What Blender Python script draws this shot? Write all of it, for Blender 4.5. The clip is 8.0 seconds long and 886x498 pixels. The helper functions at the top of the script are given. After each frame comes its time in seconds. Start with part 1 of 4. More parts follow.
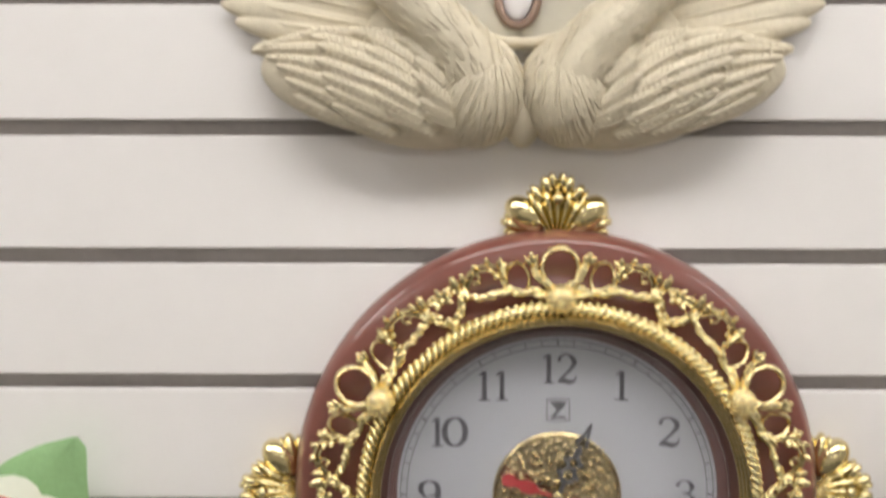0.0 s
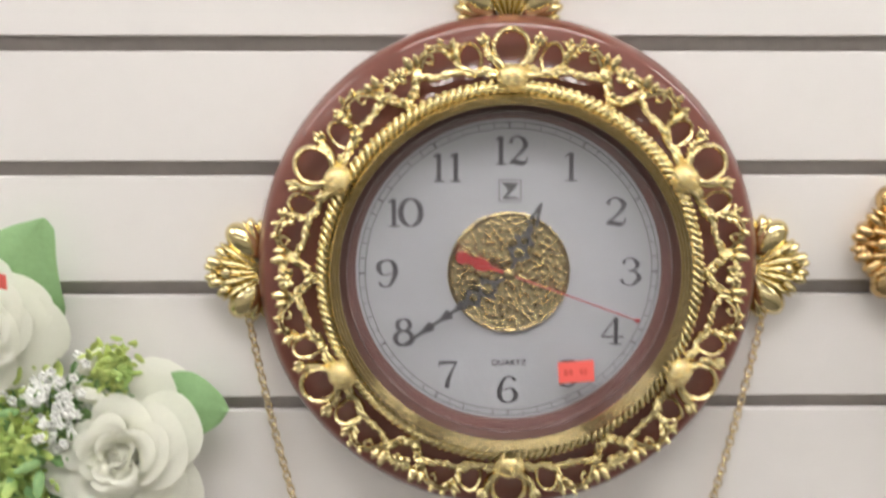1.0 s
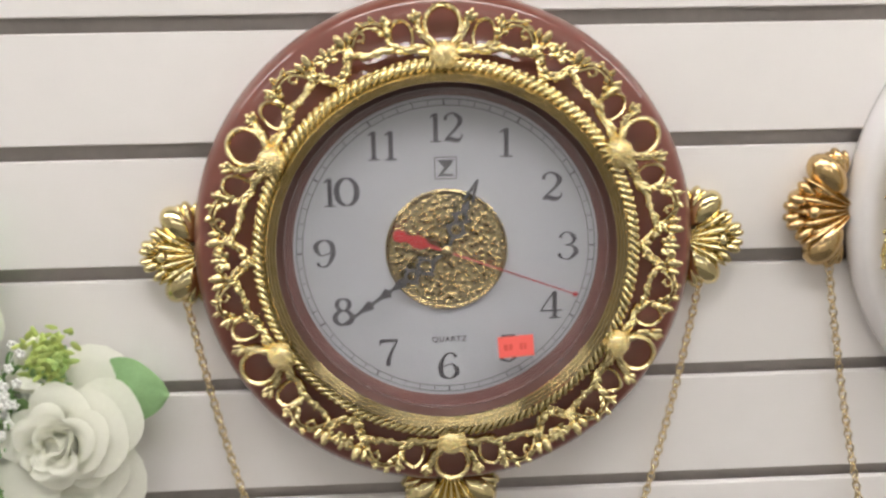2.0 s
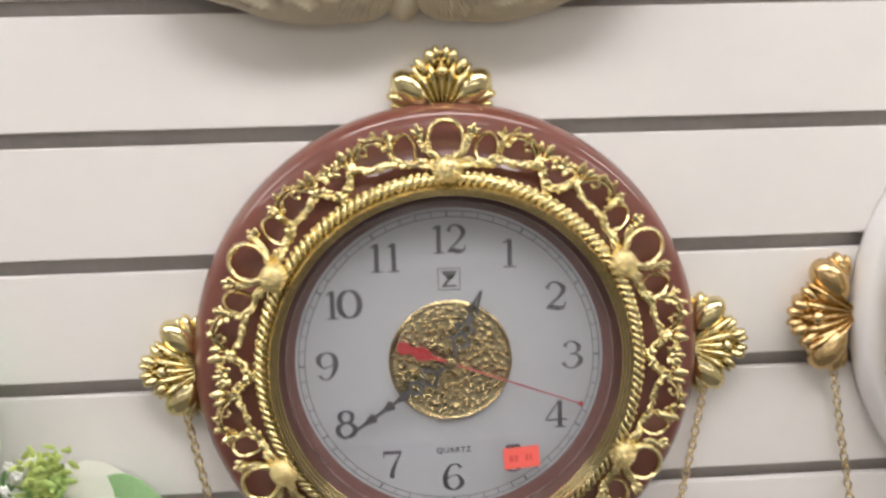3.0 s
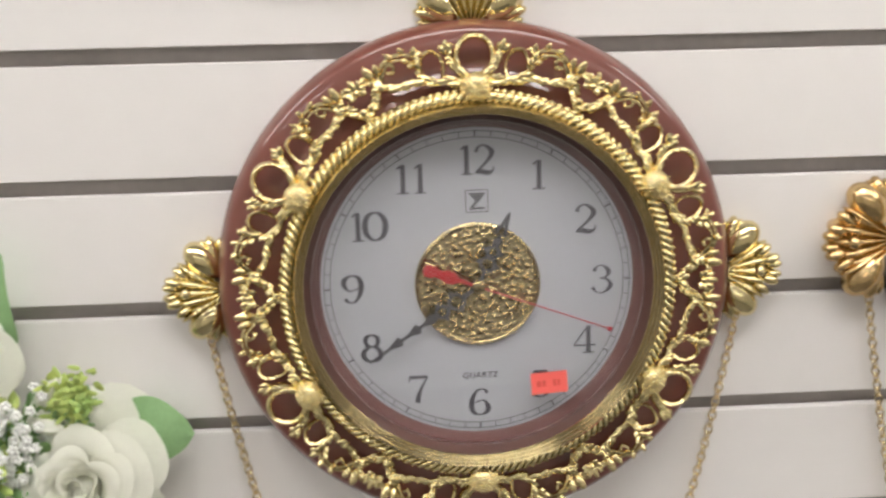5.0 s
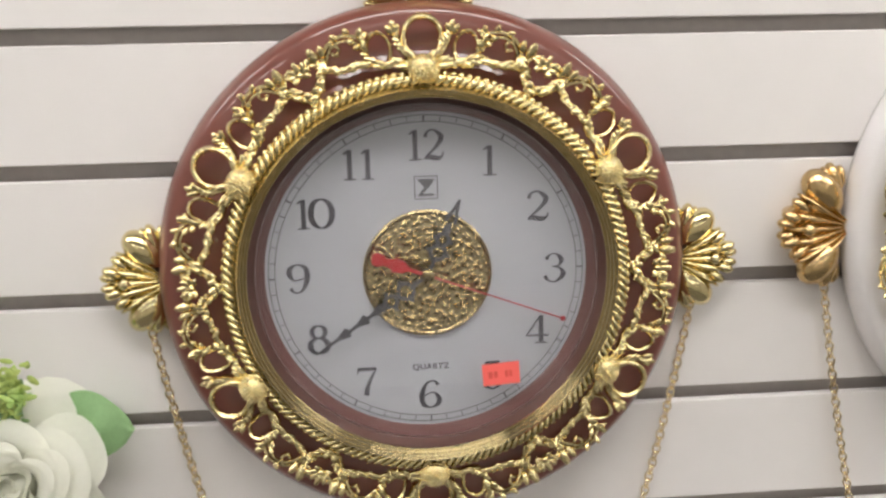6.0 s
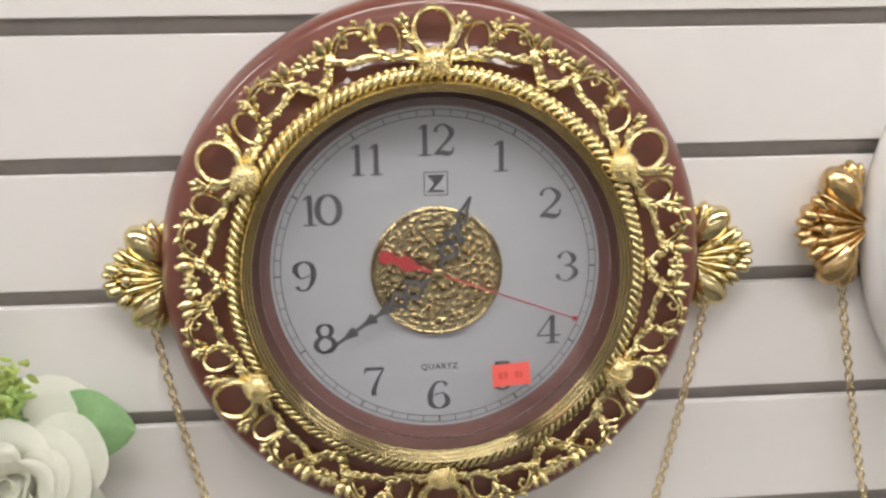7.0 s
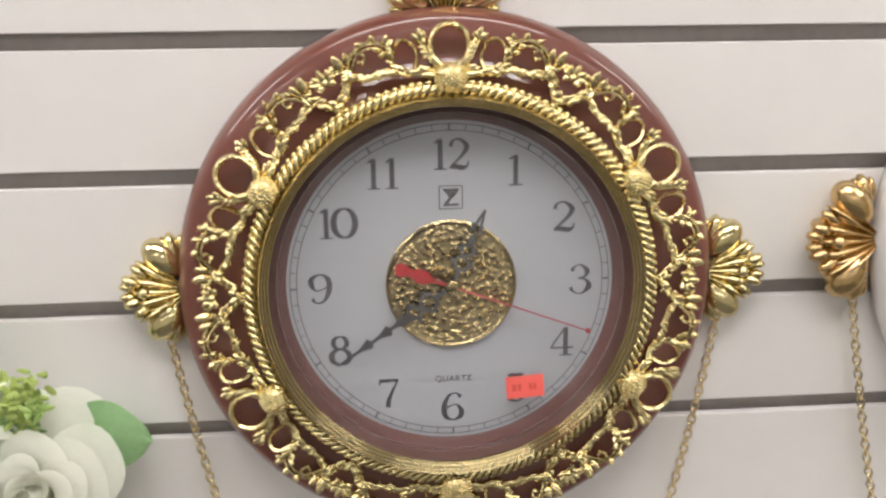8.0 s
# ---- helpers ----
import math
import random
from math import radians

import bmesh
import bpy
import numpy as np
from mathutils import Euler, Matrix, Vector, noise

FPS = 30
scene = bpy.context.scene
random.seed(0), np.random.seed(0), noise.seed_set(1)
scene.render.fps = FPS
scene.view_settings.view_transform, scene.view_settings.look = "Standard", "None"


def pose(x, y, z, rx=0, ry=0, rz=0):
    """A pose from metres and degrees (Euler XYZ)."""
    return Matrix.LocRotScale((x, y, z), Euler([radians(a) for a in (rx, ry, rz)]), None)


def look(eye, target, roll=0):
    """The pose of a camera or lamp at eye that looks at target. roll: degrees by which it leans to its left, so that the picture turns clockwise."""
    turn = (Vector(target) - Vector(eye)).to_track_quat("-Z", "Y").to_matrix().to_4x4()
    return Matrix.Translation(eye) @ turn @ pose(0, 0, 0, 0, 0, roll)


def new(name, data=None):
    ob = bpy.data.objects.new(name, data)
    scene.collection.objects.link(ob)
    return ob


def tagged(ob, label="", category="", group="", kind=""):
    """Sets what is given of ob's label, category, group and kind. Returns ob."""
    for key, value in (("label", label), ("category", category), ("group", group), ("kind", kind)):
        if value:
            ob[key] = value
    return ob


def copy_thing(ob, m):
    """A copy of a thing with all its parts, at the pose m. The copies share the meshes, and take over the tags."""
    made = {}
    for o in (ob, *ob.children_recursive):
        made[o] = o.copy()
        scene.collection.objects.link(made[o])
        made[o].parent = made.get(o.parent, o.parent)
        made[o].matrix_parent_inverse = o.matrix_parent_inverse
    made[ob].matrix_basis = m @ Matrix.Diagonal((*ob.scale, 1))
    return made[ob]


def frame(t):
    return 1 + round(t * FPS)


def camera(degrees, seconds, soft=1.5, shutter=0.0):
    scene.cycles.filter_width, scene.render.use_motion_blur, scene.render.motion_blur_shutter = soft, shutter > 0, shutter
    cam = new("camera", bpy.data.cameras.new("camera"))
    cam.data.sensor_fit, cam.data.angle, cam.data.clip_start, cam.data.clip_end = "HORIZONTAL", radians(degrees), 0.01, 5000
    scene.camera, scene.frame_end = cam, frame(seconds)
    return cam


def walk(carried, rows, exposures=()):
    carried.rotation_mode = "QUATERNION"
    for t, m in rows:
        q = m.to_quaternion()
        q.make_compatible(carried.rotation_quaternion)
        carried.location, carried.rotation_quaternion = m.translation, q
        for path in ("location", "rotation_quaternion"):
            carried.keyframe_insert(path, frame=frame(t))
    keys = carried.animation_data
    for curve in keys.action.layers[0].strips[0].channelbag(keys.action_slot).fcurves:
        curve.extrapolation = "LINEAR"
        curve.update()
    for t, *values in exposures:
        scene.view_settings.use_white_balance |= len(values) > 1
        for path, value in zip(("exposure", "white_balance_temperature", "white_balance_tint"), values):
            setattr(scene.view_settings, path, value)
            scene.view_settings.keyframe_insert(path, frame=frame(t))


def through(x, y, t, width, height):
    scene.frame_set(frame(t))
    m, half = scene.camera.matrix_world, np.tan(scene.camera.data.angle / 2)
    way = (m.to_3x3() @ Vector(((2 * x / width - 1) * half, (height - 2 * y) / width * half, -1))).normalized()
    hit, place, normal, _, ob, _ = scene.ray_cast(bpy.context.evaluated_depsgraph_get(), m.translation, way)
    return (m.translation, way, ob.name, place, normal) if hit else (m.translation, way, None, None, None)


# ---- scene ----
cam = camera(48.4, 8.0, soft=2.6, shutter=0.5)
PATH = [
    (0, (-0.061, -0.585, 1.805), (-0.073, 1.408, 1.641), 0.1),
    (0.5, (-0.05, -0.594, 1.784), (-0.076, 1.381, 1.472), 0.0),
    (1, (-0.044, -0.613, 1.733), (-0.023, 1.357, 1.387), -0.0),
    (1.2, (-0.038, -0.62, 1.726), (-0.013, 1.347, 1.365), -0.4),
    (2.3, (-0.03, -0.606, 1.749), (0.1, 1.346, 1.333), -1.3),
    (2.5, (-0.03, -0.602, 1.757), (0.11, 1.354, 1.364), -1.5),
    (3, (-0.04, -0.599, 1.78), (0.095, 1.369, 1.45), -1.4),
    (3.5, (-0.051, -0.604, 1.793), (0.038, 1.367, 1.469), -0.9),
    (4, (-0.061, -0.607, 1.767), (-0.013, 1.36, 1.41), -0.9),
    (4.5, (-0.06, -0.6, 1.756), (-0.006, 1.356, 1.344), -0.9),
    (5, (-0.046, -0.59, 1.762), (0.051, 1.361, 1.332), -1.4),
    (5.2, (-0.043, -0.587, 1.764), (0.082, 1.362, 1.333), -1.6),
    (6.5, (-0.033, -0.569, 1.746), (0.136, 1.375, 1.309), -1.0),
    (7, (-0.038, -0.562, 1.754), (0.121, 1.379, 1.299), -0.8),
    (7.5, (-0.046, -0.562, 1.756), (0.113, 1.381, 1.309), -0.6),
    (8, (-0.047, -0.565, 1.759), (0.114, 1.379, 1.316), -0.7),
]
walk(cam, [(t, look(eye, target, roll)) for t, eye, target, roll in PATH],
     exposures=[(0.0, 0.05), (0.5, 0.07), (1.0, 0.17), (2.5, 0.08), (3.5, 0.11), (5.0, 0.10), (6.5, 0.07), (8.0, 0.06)])

# ---- light and exposure ----
world = bpy.data.worlds.new("world")
scene.world = world
world.use_nodes = True
world.node_tree.nodes["Background"].inputs[0].default_value = (0.75, 0.85, 1.0, 1)
world.node_tree.nodes["Background"].inputs[1].default_value = 0.05
LAMP = 13.2            # glow of the ceiling diffusers


# ---- materials ----
def material(name, base, rough=0.5, metal=0.0, vary=0.12, scale=30.0, bump=0.0, bump_scale=200.0, coat=0.0,
             second=None, stretch=(1, 1, 1), rough_vary=0.1, per_piece=0.0):
    """A procedural surface: colour varied at two scales, uneven gloss and fine relief."""
    m = bpy.data.materials.new(name)
    m.use_nodes = True
    t = m.node_tree
    n, l = t.nodes, t.links
    p = n["Principled BSDF"]
    co = n.new("ShaderNodeTexCoord")
    mp = n.new("ShaderNodeMapping")
    mp.inputs["Scale"].default_value = stretch
    l.new(co.outputs["Object"], mp.inputs["Vector"])
    big, small = n.new("ShaderNodeTexNoise"), n.new("ShaderNodeTexNoise")
    big.inputs["Scale"].default_value, small.inputs["Scale"].default_value = scale, scale * 9
    small.inputs["Detail"].default_value = 6
    for q in (big, small):
        l.new(mp.outputs[0], q.inputs["Vector"])
    mix = n.new("ShaderNodeMath")
    mix.operation = "MULTIPLY_ADD"
    l.new(small.outputs["Fac"], mix.inputs[0])
    mix.inputs[1].default_value = 0.4
    half = n.new("ShaderNodeMath")
    half.operation = "MULTIPLY"
    l.new(big.outputs["Fac"], half.inputs[0])
    half.inputs[1].default_value = 0.6
    l.new(half.outputs[0], mix.inputs[2])
    ramp = n.new("ShaderNodeValToRGB")
    dark = second or tuple(c * (1 - vary) for c in base)
    lite = base if second else tuple(min(1, c * (1 + vary)) for c in base)
    ramp.color_ramp.elements[0].position, ramp.color_ramp.elements[1].position = 0.32, 0.68
    ramp.color_ramp.elements[0].color, ramp.color_ramp.elements[1].color = (*dark, 1), (*lite, 1)
    l.new(mix.outputs[0], ramp.inputs[0])
    colour = ramp.outputs[0]
    if per_piece:
        info, hsv = n.new("ShaderNodeObjectInfo"), n.new("ShaderNodeHueSaturation")
        rng = n.new("ShaderNodeMapRange")
        rng.inputs[3].default_value, rng.inputs[4].default_value = 1 - per_piece, 1 + per_piece
        l.new(info.outputs["Random"], rng.inputs[0])
        l.new(rng.outputs[0], hsv.inputs["Value"])
        l.new(colour, hsv.inputs["Color"])
        colour = hsv.outputs[0]
    l.new(colour, p.inputs["Base Color"])
    rr = n.new("ShaderNodeMapRange")
    rr.inputs[3].default_value, rr.inputs[4].default_value = max(0.02, rough - rough_vary), min(1, rough + rough_vary)
    l.new(mix.outputs[0], rr.inputs[0])
    l.new(rr.outputs[0], p.inputs["Roughness"])
    p.inputs["Metallic"].default_value = metal
    p.inputs["Coat Weight"].default_value = coat
    p.inputs["Coat Roughness"].default_value = 0.08
    if bump:
        fine, bp = n.new("ShaderNodeTexNoise"), n.new("ShaderNodeBump")
        fine.inputs["Scale"].default_value, fine.inputs["Detail"].default_value = bump_scale, 4
        l.new(mp.outputs[0], fine.inputs["Vector"])
        bp.inputs["Strength"].default_value, bp.inputs["Distance"].default_value = bump, 0.001
        l.new(fine.outputs["Fac"], bp.inputs["Height"])
        l.new(bp.outputs[0], p.inputs["Normal"])
    return m


def glowing(name, colour, strength):
    m = bpy.data.materials.new(name)
    m.use_nodes = True
    p = m.node_tree.nodes["Principled BSDF"]
    p.inputs["Base Color"].default_value = (0.8, 0.8, 0.8, 1)
    p.inputs["Emission Color"].default_value = (*colour, 1)
    p.inputs["Emission Strength"].default_value = strength
    return m


def clear_glass(name):
    m = bpy.data.materials.new(name)
    m.use_nodes = True
    p = m.node_tree.nodes["Principled BSDF"]
    p.inputs["Base Color"].default_value = (0.98, 0.98, 1, 1)
    p.inputs["Roughness"].default_value = 0.03
    p.inputs["Transmission Weight"].default_value = 1
    p.inputs["IOR"].default_value = 1.45
    return m


def silk(m, through):
    """Lets light through a thin cloth: part of the diffuse light comes from behind."""
    t = m.node_tree
    p = t.nodes["Principled BSDF"]
    tr, mix = t.nodes.new("ShaderNodeBsdfTranslucent"), t.nodes.new("ShaderNodeMixShader")
    t.links.new(p.inputs["Base Color"].links[0].from_socket, tr.inputs["Color"])
    mix.inputs[0].default_value = through
    t.links.new(p.outputs[0], mix.inputs[1])
    t.links.new(tr.outputs[0], mix.inputs[2])
    t.links.new(mix.outputs[0], t.nodes["Material Output"].inputs["Surface"])
    return m


MELAMINE = material("white_melamine", (0.80, 0.775, 0.765), 0.38, vary=0.02, scale=6, bump=0.06, bump_scale=900, per_piece=0.012)
GROOVE = material("grey_groove_liner", (0.40, 0.37, 0.35), 0.5, vary=0.1, scale=20)
GOLD = material("polished_gold_plating", (0.80, 0.69, 0.39), 0.08, 1.0, vary=0.06, scale=60, bump=0.15, bump_scale=420, rough_vary=0.03)
GOLD_CAST = material("cast_gold_plating", (0.84, 0.71, 0.39), 0.08, 1.0, vary=0.08, scale=60, bump=0.65, bump_scale=480, rough_vary=0.03)
GOLD_DISC = material("dull_embossed_gold", (0.56, 0.465, 0.26), 0.07, 1.0, vary=0.1, scale=60, bump=0.45, bump_scale=480, rough_vary=0.03)
GOLD_LIP = material("brushed_gold_plating", (0.52, 0.43, 0.235), 0.10, 1.0, vary=0.06, scale=40, rough_vary=0.03)
GOLD_WARM = material("orange_gold_plating", (0.70, 0.51, 0.26), 0.20, 1.0, vary=0.06, scale=60, bump=0.25, bump_scale=700, rough_vary=0.05)
GOLD_CHAIN = material("pale_gold_chain", (0.93, 0.78, 0.52), 0.26, 1.0, vary=0.1, scale=80)
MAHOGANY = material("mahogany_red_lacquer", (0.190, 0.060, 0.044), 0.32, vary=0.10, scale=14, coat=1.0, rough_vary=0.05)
# the rim's mahogany darkened: shade of the recess is put into these two colours
WELL_SHADE_RED = material("well_shaded_mahogany_lacquer", (0.098, 0.040, 0.034), 0.35, vary=0.10, scale=14, coat=0.4, rough_vary=0.05)
SHADE_RED = material("bezel_shaded_mahogany_lacquer", (0.078, 0.030, 0.021), 0.50, vary=0.10, scale=14, coat=0.1, rough_vary=0.05)
WHITE_LACQUER = material("white_lacquer", (0.78, 0.76, 0.77), 0.25, vary=0.03, scale=14, coat=0.4, rough_vary=0.05)
# white paper greyed: the dimness behind rim and glass is put into its colour
DIAL_PAPER = material("shade_greyed_white_dial_paper", (0.325, 0.332, 0.346), 0.5, vary=0.025, scale=25)
# black print lifted to dark grey, so its colour carries the veil of haze
INK = material("haze_lifted_black_ink", (0.055, 0.055, 0.062), 0.5, vary=0.2, scale=80)
INK_THIN = material("grey_printing_ink", (0.075, 0.075, 0.08), 0.5, vary=0.2, scale=80)
HAND_BLACK = material("black_hand_enamel", (0.045, 0.045, 0.048), 0.65, vary=0.2, scale=80)
HAND_RED = material("red_hand_enamel", (0.30, 0.022, 0.026), 0.4, vary=0.1, scale=80)
TAG = material("fluorescent_red_sticker", (1.0, 0.165, 0.14), 0.55, vary=0.05, scale=60, bump=0.2, bump_scale=500)
TAG_INK = material("faded_sticker_print", (0.80, 0.11, 0.085), 0.6, vary=0.2, scale=200)
PLASTER = material("cream_resin", (0.64, 0.575, 0.44), 0.55, vary=0.10, scale=22, bump=0.5, bump_scale=260, rough_vary=0.1)
PLAQUE = material("pale_resin_panel", (0.70, 0.67, 0.58), 0.5, vary=0.05, scale=20)
BRONZE = material("brown_bronze", (0.34, 0.24, 0.19), 0.35, 0.6, vary=0.2, scale=60)
PETAL = silk(material("white_silk_petal", (0.90, 0.905, 0.82), 0.75, vary=0.03, scale=30, bump=0.12, bump_scale=220), 0.38)
LEAF = silk(material("green_silk_leaf", (0.31, 0.52, 0.25), 0.6, vary=0.10, scale=40, bump=0.3, bump_scale=200), 0.25)
SPRIG = material("yellow_green_plastic_foliage", (0.60, 0.68, 0.20), 0.55, second=(0.30, 0.47, 0.14), scale=45)
SPRIG_DARK = material("green_plastic_foliage", (0.32, 0.49, 0.19), 0.55, second=(0.15, 0.31, 0.12), scale=45)
TINY_WHITE = material("white_plastic_blossom", (0.82, 0.83, 0.80), 0.6, vary=0.04, scale=60)
STEM = material("green_plastic_stem", (0.10, 0.22, 0.06), 0.5, vary=0.2, scale=60)
PAINT = material("beige_wall_paint", (0.58, 0.555, 0.51), 0.7, vary=0.05, scale=3, bump=0.1)
FLOORING = material("grey_vinyl_floor", (0.15, 0.14, 0.125), 0.35, vary=0.15, scale=4)
CEILING = material("white_ceiling_board", (0.72, 0.71, 0.69), 0.8, vary=0.03, scale=5)
STEEL = material("white_enamelled_steel", (0.75, 0.75, 0.74), 0.4, vary=0.03, scale=10)
DIFFUSER = glowing("lamp_diffuser", (1.0, 0.965, 0.93), LAMP)
GLASS = clear_glass("clock_glass")


# ---- mesh helpers ----
class Geo:
    """Vertices and faces gathered for one mesh."""

    def __init__(self):
        self.v, self.f = [], []

    def add(self, verts, faces):
        k = len(self.v)
        self.v += [tuple(map(float, p)) for p in verts]
        self.f += [tuple(k + i for i in q) for q in faces]

    def lathe(self, profile, n=128, closed=False):
        """Turns (radius, y) points round the y axis."""
        m = len(profile)
        vs = [(r * math.sin(2 * math.pi * i / n), y, r * math.cos(2 * math.pi * i / n)) for i in range(n) for r, y in profile]
        last = m if closed else m - 1
        self.add(vs, [(i * m + j, i * m + (j + 1) % m, ((i + 1) % n) * m + (j + 1) % m, ((i + 1) % n) * m + j)
                      for i in range(n) for j in range(last)])

    def tube(self, pts, radii, sides=6, closed=False, flat=1.0):
        """A tube along pts; flat scales its depth towards the viewer."""
        pts = [Vector(p) for p in pts]
        n = len(pts)
        if not hasattr(radii, "__len__"):
            radii = [radii] * n
        vs = []
        for i, p in enumerate(pts):
            a = pts[(i - 1) % n] if closed or i else p
            b = pts[(i + 1) % n] if closed or i < n - 1 else p
            t = (b - a).normalized()
            up = Vector((0, -1, 0)) if abs(t.y) < 0.9 else Vector((0, 0, 1))
            side = t.cross(up).normalized()
            up = side.cross(t).normalized()
            for k in range(sides):
                w = 2 * math.pi * k / sides
                vs.append(p + float(radii[i]) * (math.cos(w) * side + flat * math.sin(w) * up))
        rng = n if closed else n - 1
        fs = [(i * sides + k, i * sides + (k + 1) % sides, ((i + 1) % n) * sides + (k + 1) % sides, ((i + 1) % n) * sides + k)
              for i in range(rng) for k in range(sides)]
        if not closed:
            fs += [tuple(range(sides))[::-1], tuple((n - 1) * sides + k for k in range(sides))]
        self.add(vs, fs)

    def blob(self, c, ax, ay, az, nu=8, nv=5, taper=0.0):
        """An ellipsoid with half axes ax, ay, az about c; taper narrows it towards +az."""
        c, ax, ay, az = Vector(c), Vector(ax), Vector(ay), Vector(az)
        vs = [c - az]
        for j in range(1, nv):
            w = math.pi * j / nv - math.pi / 2
            s = math.cos(w) * (1 - taper * (math.sin(w) * 0.5 + 0.5))
            for i in range(nu):
                u = 2 * math.pi * i / nu
                vs.append(c + s * math.cos(u) * ax + s * math.sin(u) * ay + math.sin(w) * az)
        vs.append(c + az)
        top = len(vs) - 1
        fs = [(0, 1 + (i + 1) % nu, 1 + i) for i in range(nu)]
        for j in range(nv - 2):
            a, b = 1 + j * nu, 1 + (j + 1) * nu
            fs += [(a + i, a + (i + 1) % nu, b + (i + 1) % nu, b + i) for i in range(nu)]
        a = 1 + (nv - 2) * nu
        fs += [(a + i, a + (i + 1) % nu, top) for i in range(nu)]
        self.add(vs, fs)

    def box(self, lo, hi, bevel=0.0):
        b = bevel
        vs, fs = [], []
        xs, ys, zs = (lo[0], hi[0]), (lo[1], hi[1]), (lo[2], hi[2])
        if not b:
            vs = [(x, y, z) for x in xs for y in ys for z in zs]
            fs = [(0, 1, 3, 2), (4, 6, 7, 5), (0, 4, 5, 1), (2, 3, 7, 6), (0, 2, 6, 4), (1, 5, 7, 3)]
            self.add(vs, fs)
            return
        bm = bmesh.new()
        bmesh.ops.create_cube(bm, size=1)
        for v in bm.verts:
            v.co = Vector([lo[i] if v.co[i] < 0 else hi[i] for i in range(3)])
        bmesh.ops.bevel(bm, geom=bm.edges[:], offset=b, segments=2, affect="EDGES")
        bm.verts.index_update()
        self.add([v.co for v in bm.verts], [[v.index for v in f.verts] for f in bm.faces])
        bm.free()

    def ribbon(self, pts, y):
        """A flat stroke in the x, z plane at depth y through (x, z, width) points."""
        vs, n = [], len(pts)
        for i, (x, z, w) in enumerate(pts):
            a, b = pts[max(i - 1, 0)], pts[min(i + 1, n - 1)]
            dx, dz = b[0] - a[0], b[1] - a[1]
            k = math.hypot(dx, dz) or 1
            vs += [(x - dz / k * w / 2, y, z + dx / k * w / 2), (x + dz / k * w / 2, y, z - dx / k * w / 2)]
        self.add(vs, [(2 * i, 2 * i + 1, 2 * i + 3, 2 * i + 2) for i in range(n - 1)])

    def mesh(self, name, mat, sharp=40):
        me = bpy.data.meshes.new(name)
        me.from_pydata(self.v, [], self.f)
        me.materials.append(mat)
        bm = bmesh.new()
        bm.from_mesh(me)
        bmesh.ops.recalc_face_normals(bm, faces=bm.faces[:])
        bm.to_mesh(me)
        bm.free()
        me.shade_smooth()
        me.set_sharp_from_angle(angle=radians(sharp))
        return me


def part(name, geo, mat, parent, label="", m=None, sharp=40):
    """Links a mesh as one part of a thing, or of a part."""
    data = geo if isinstance(geo, bpy.types.Mesh) else geo.mesh(name, mat, sharp)
    ob = new(name, data)
    ob.parent = parent
    if m is not None:
        ob.matrix_local = m
    if label:
        tagged(ob, label)
    return ob


def thing(name, label, category, m=None, group="", kind=""):
    ob = tagged(new(name), label, category, group, kind)
    ob.empty_display_size = 0.02
    if m is not None:
        ob.matrix_basis = m
    return ob


def solid(name, geo, mat, label, category, m=None, group="", kind="", sharp=40):
    ob = tagged(new(name, geo.mesh(name, mat, sharp)), label, category, group, kind)
    if m is not None:
        ob.matrix_basis = m
    return ob


def spline(ctrl, steps=8):
    """Catmull-Rom points through control tuples of any length."""
    out = []
    n = len(ctrl)
    for i in range(n - 1):
        p0, p1, p2, p3 = (np.array(ctrl[min(max(k, 0), n - 1)], float) for k in (i - 1, i, i + 1, i + 2))
        for s in range(steps):
            t = s / steps
            out.append(tuple(0.5 * (2 * p1 + (p2 - p0) * t + (2 * p0 - 5 * p1 + 4 * p2 - p3) * t * t + (3 * p1 - p0 - 3 * p2 + p3) * t ** 3)))
    out.append(tuple(ctrl[-1]))
    return out


def polar(deg, r, y=0.0):
    """A point at an angle clockwise from twelve o'clock."""
    return (r * math.sin(radians(deg)), y, r * math.cos(radians(deg)))


# ---- the shop: walls, floor, ceiling ----
HALF, BACK, HIGH = 2.6, -4.2, 2.75
PITCH, SLOT, LEVEL = 0.0762, 0.0093, 1.600      # slat pitch, slot width, height of the slot by the clock's centre


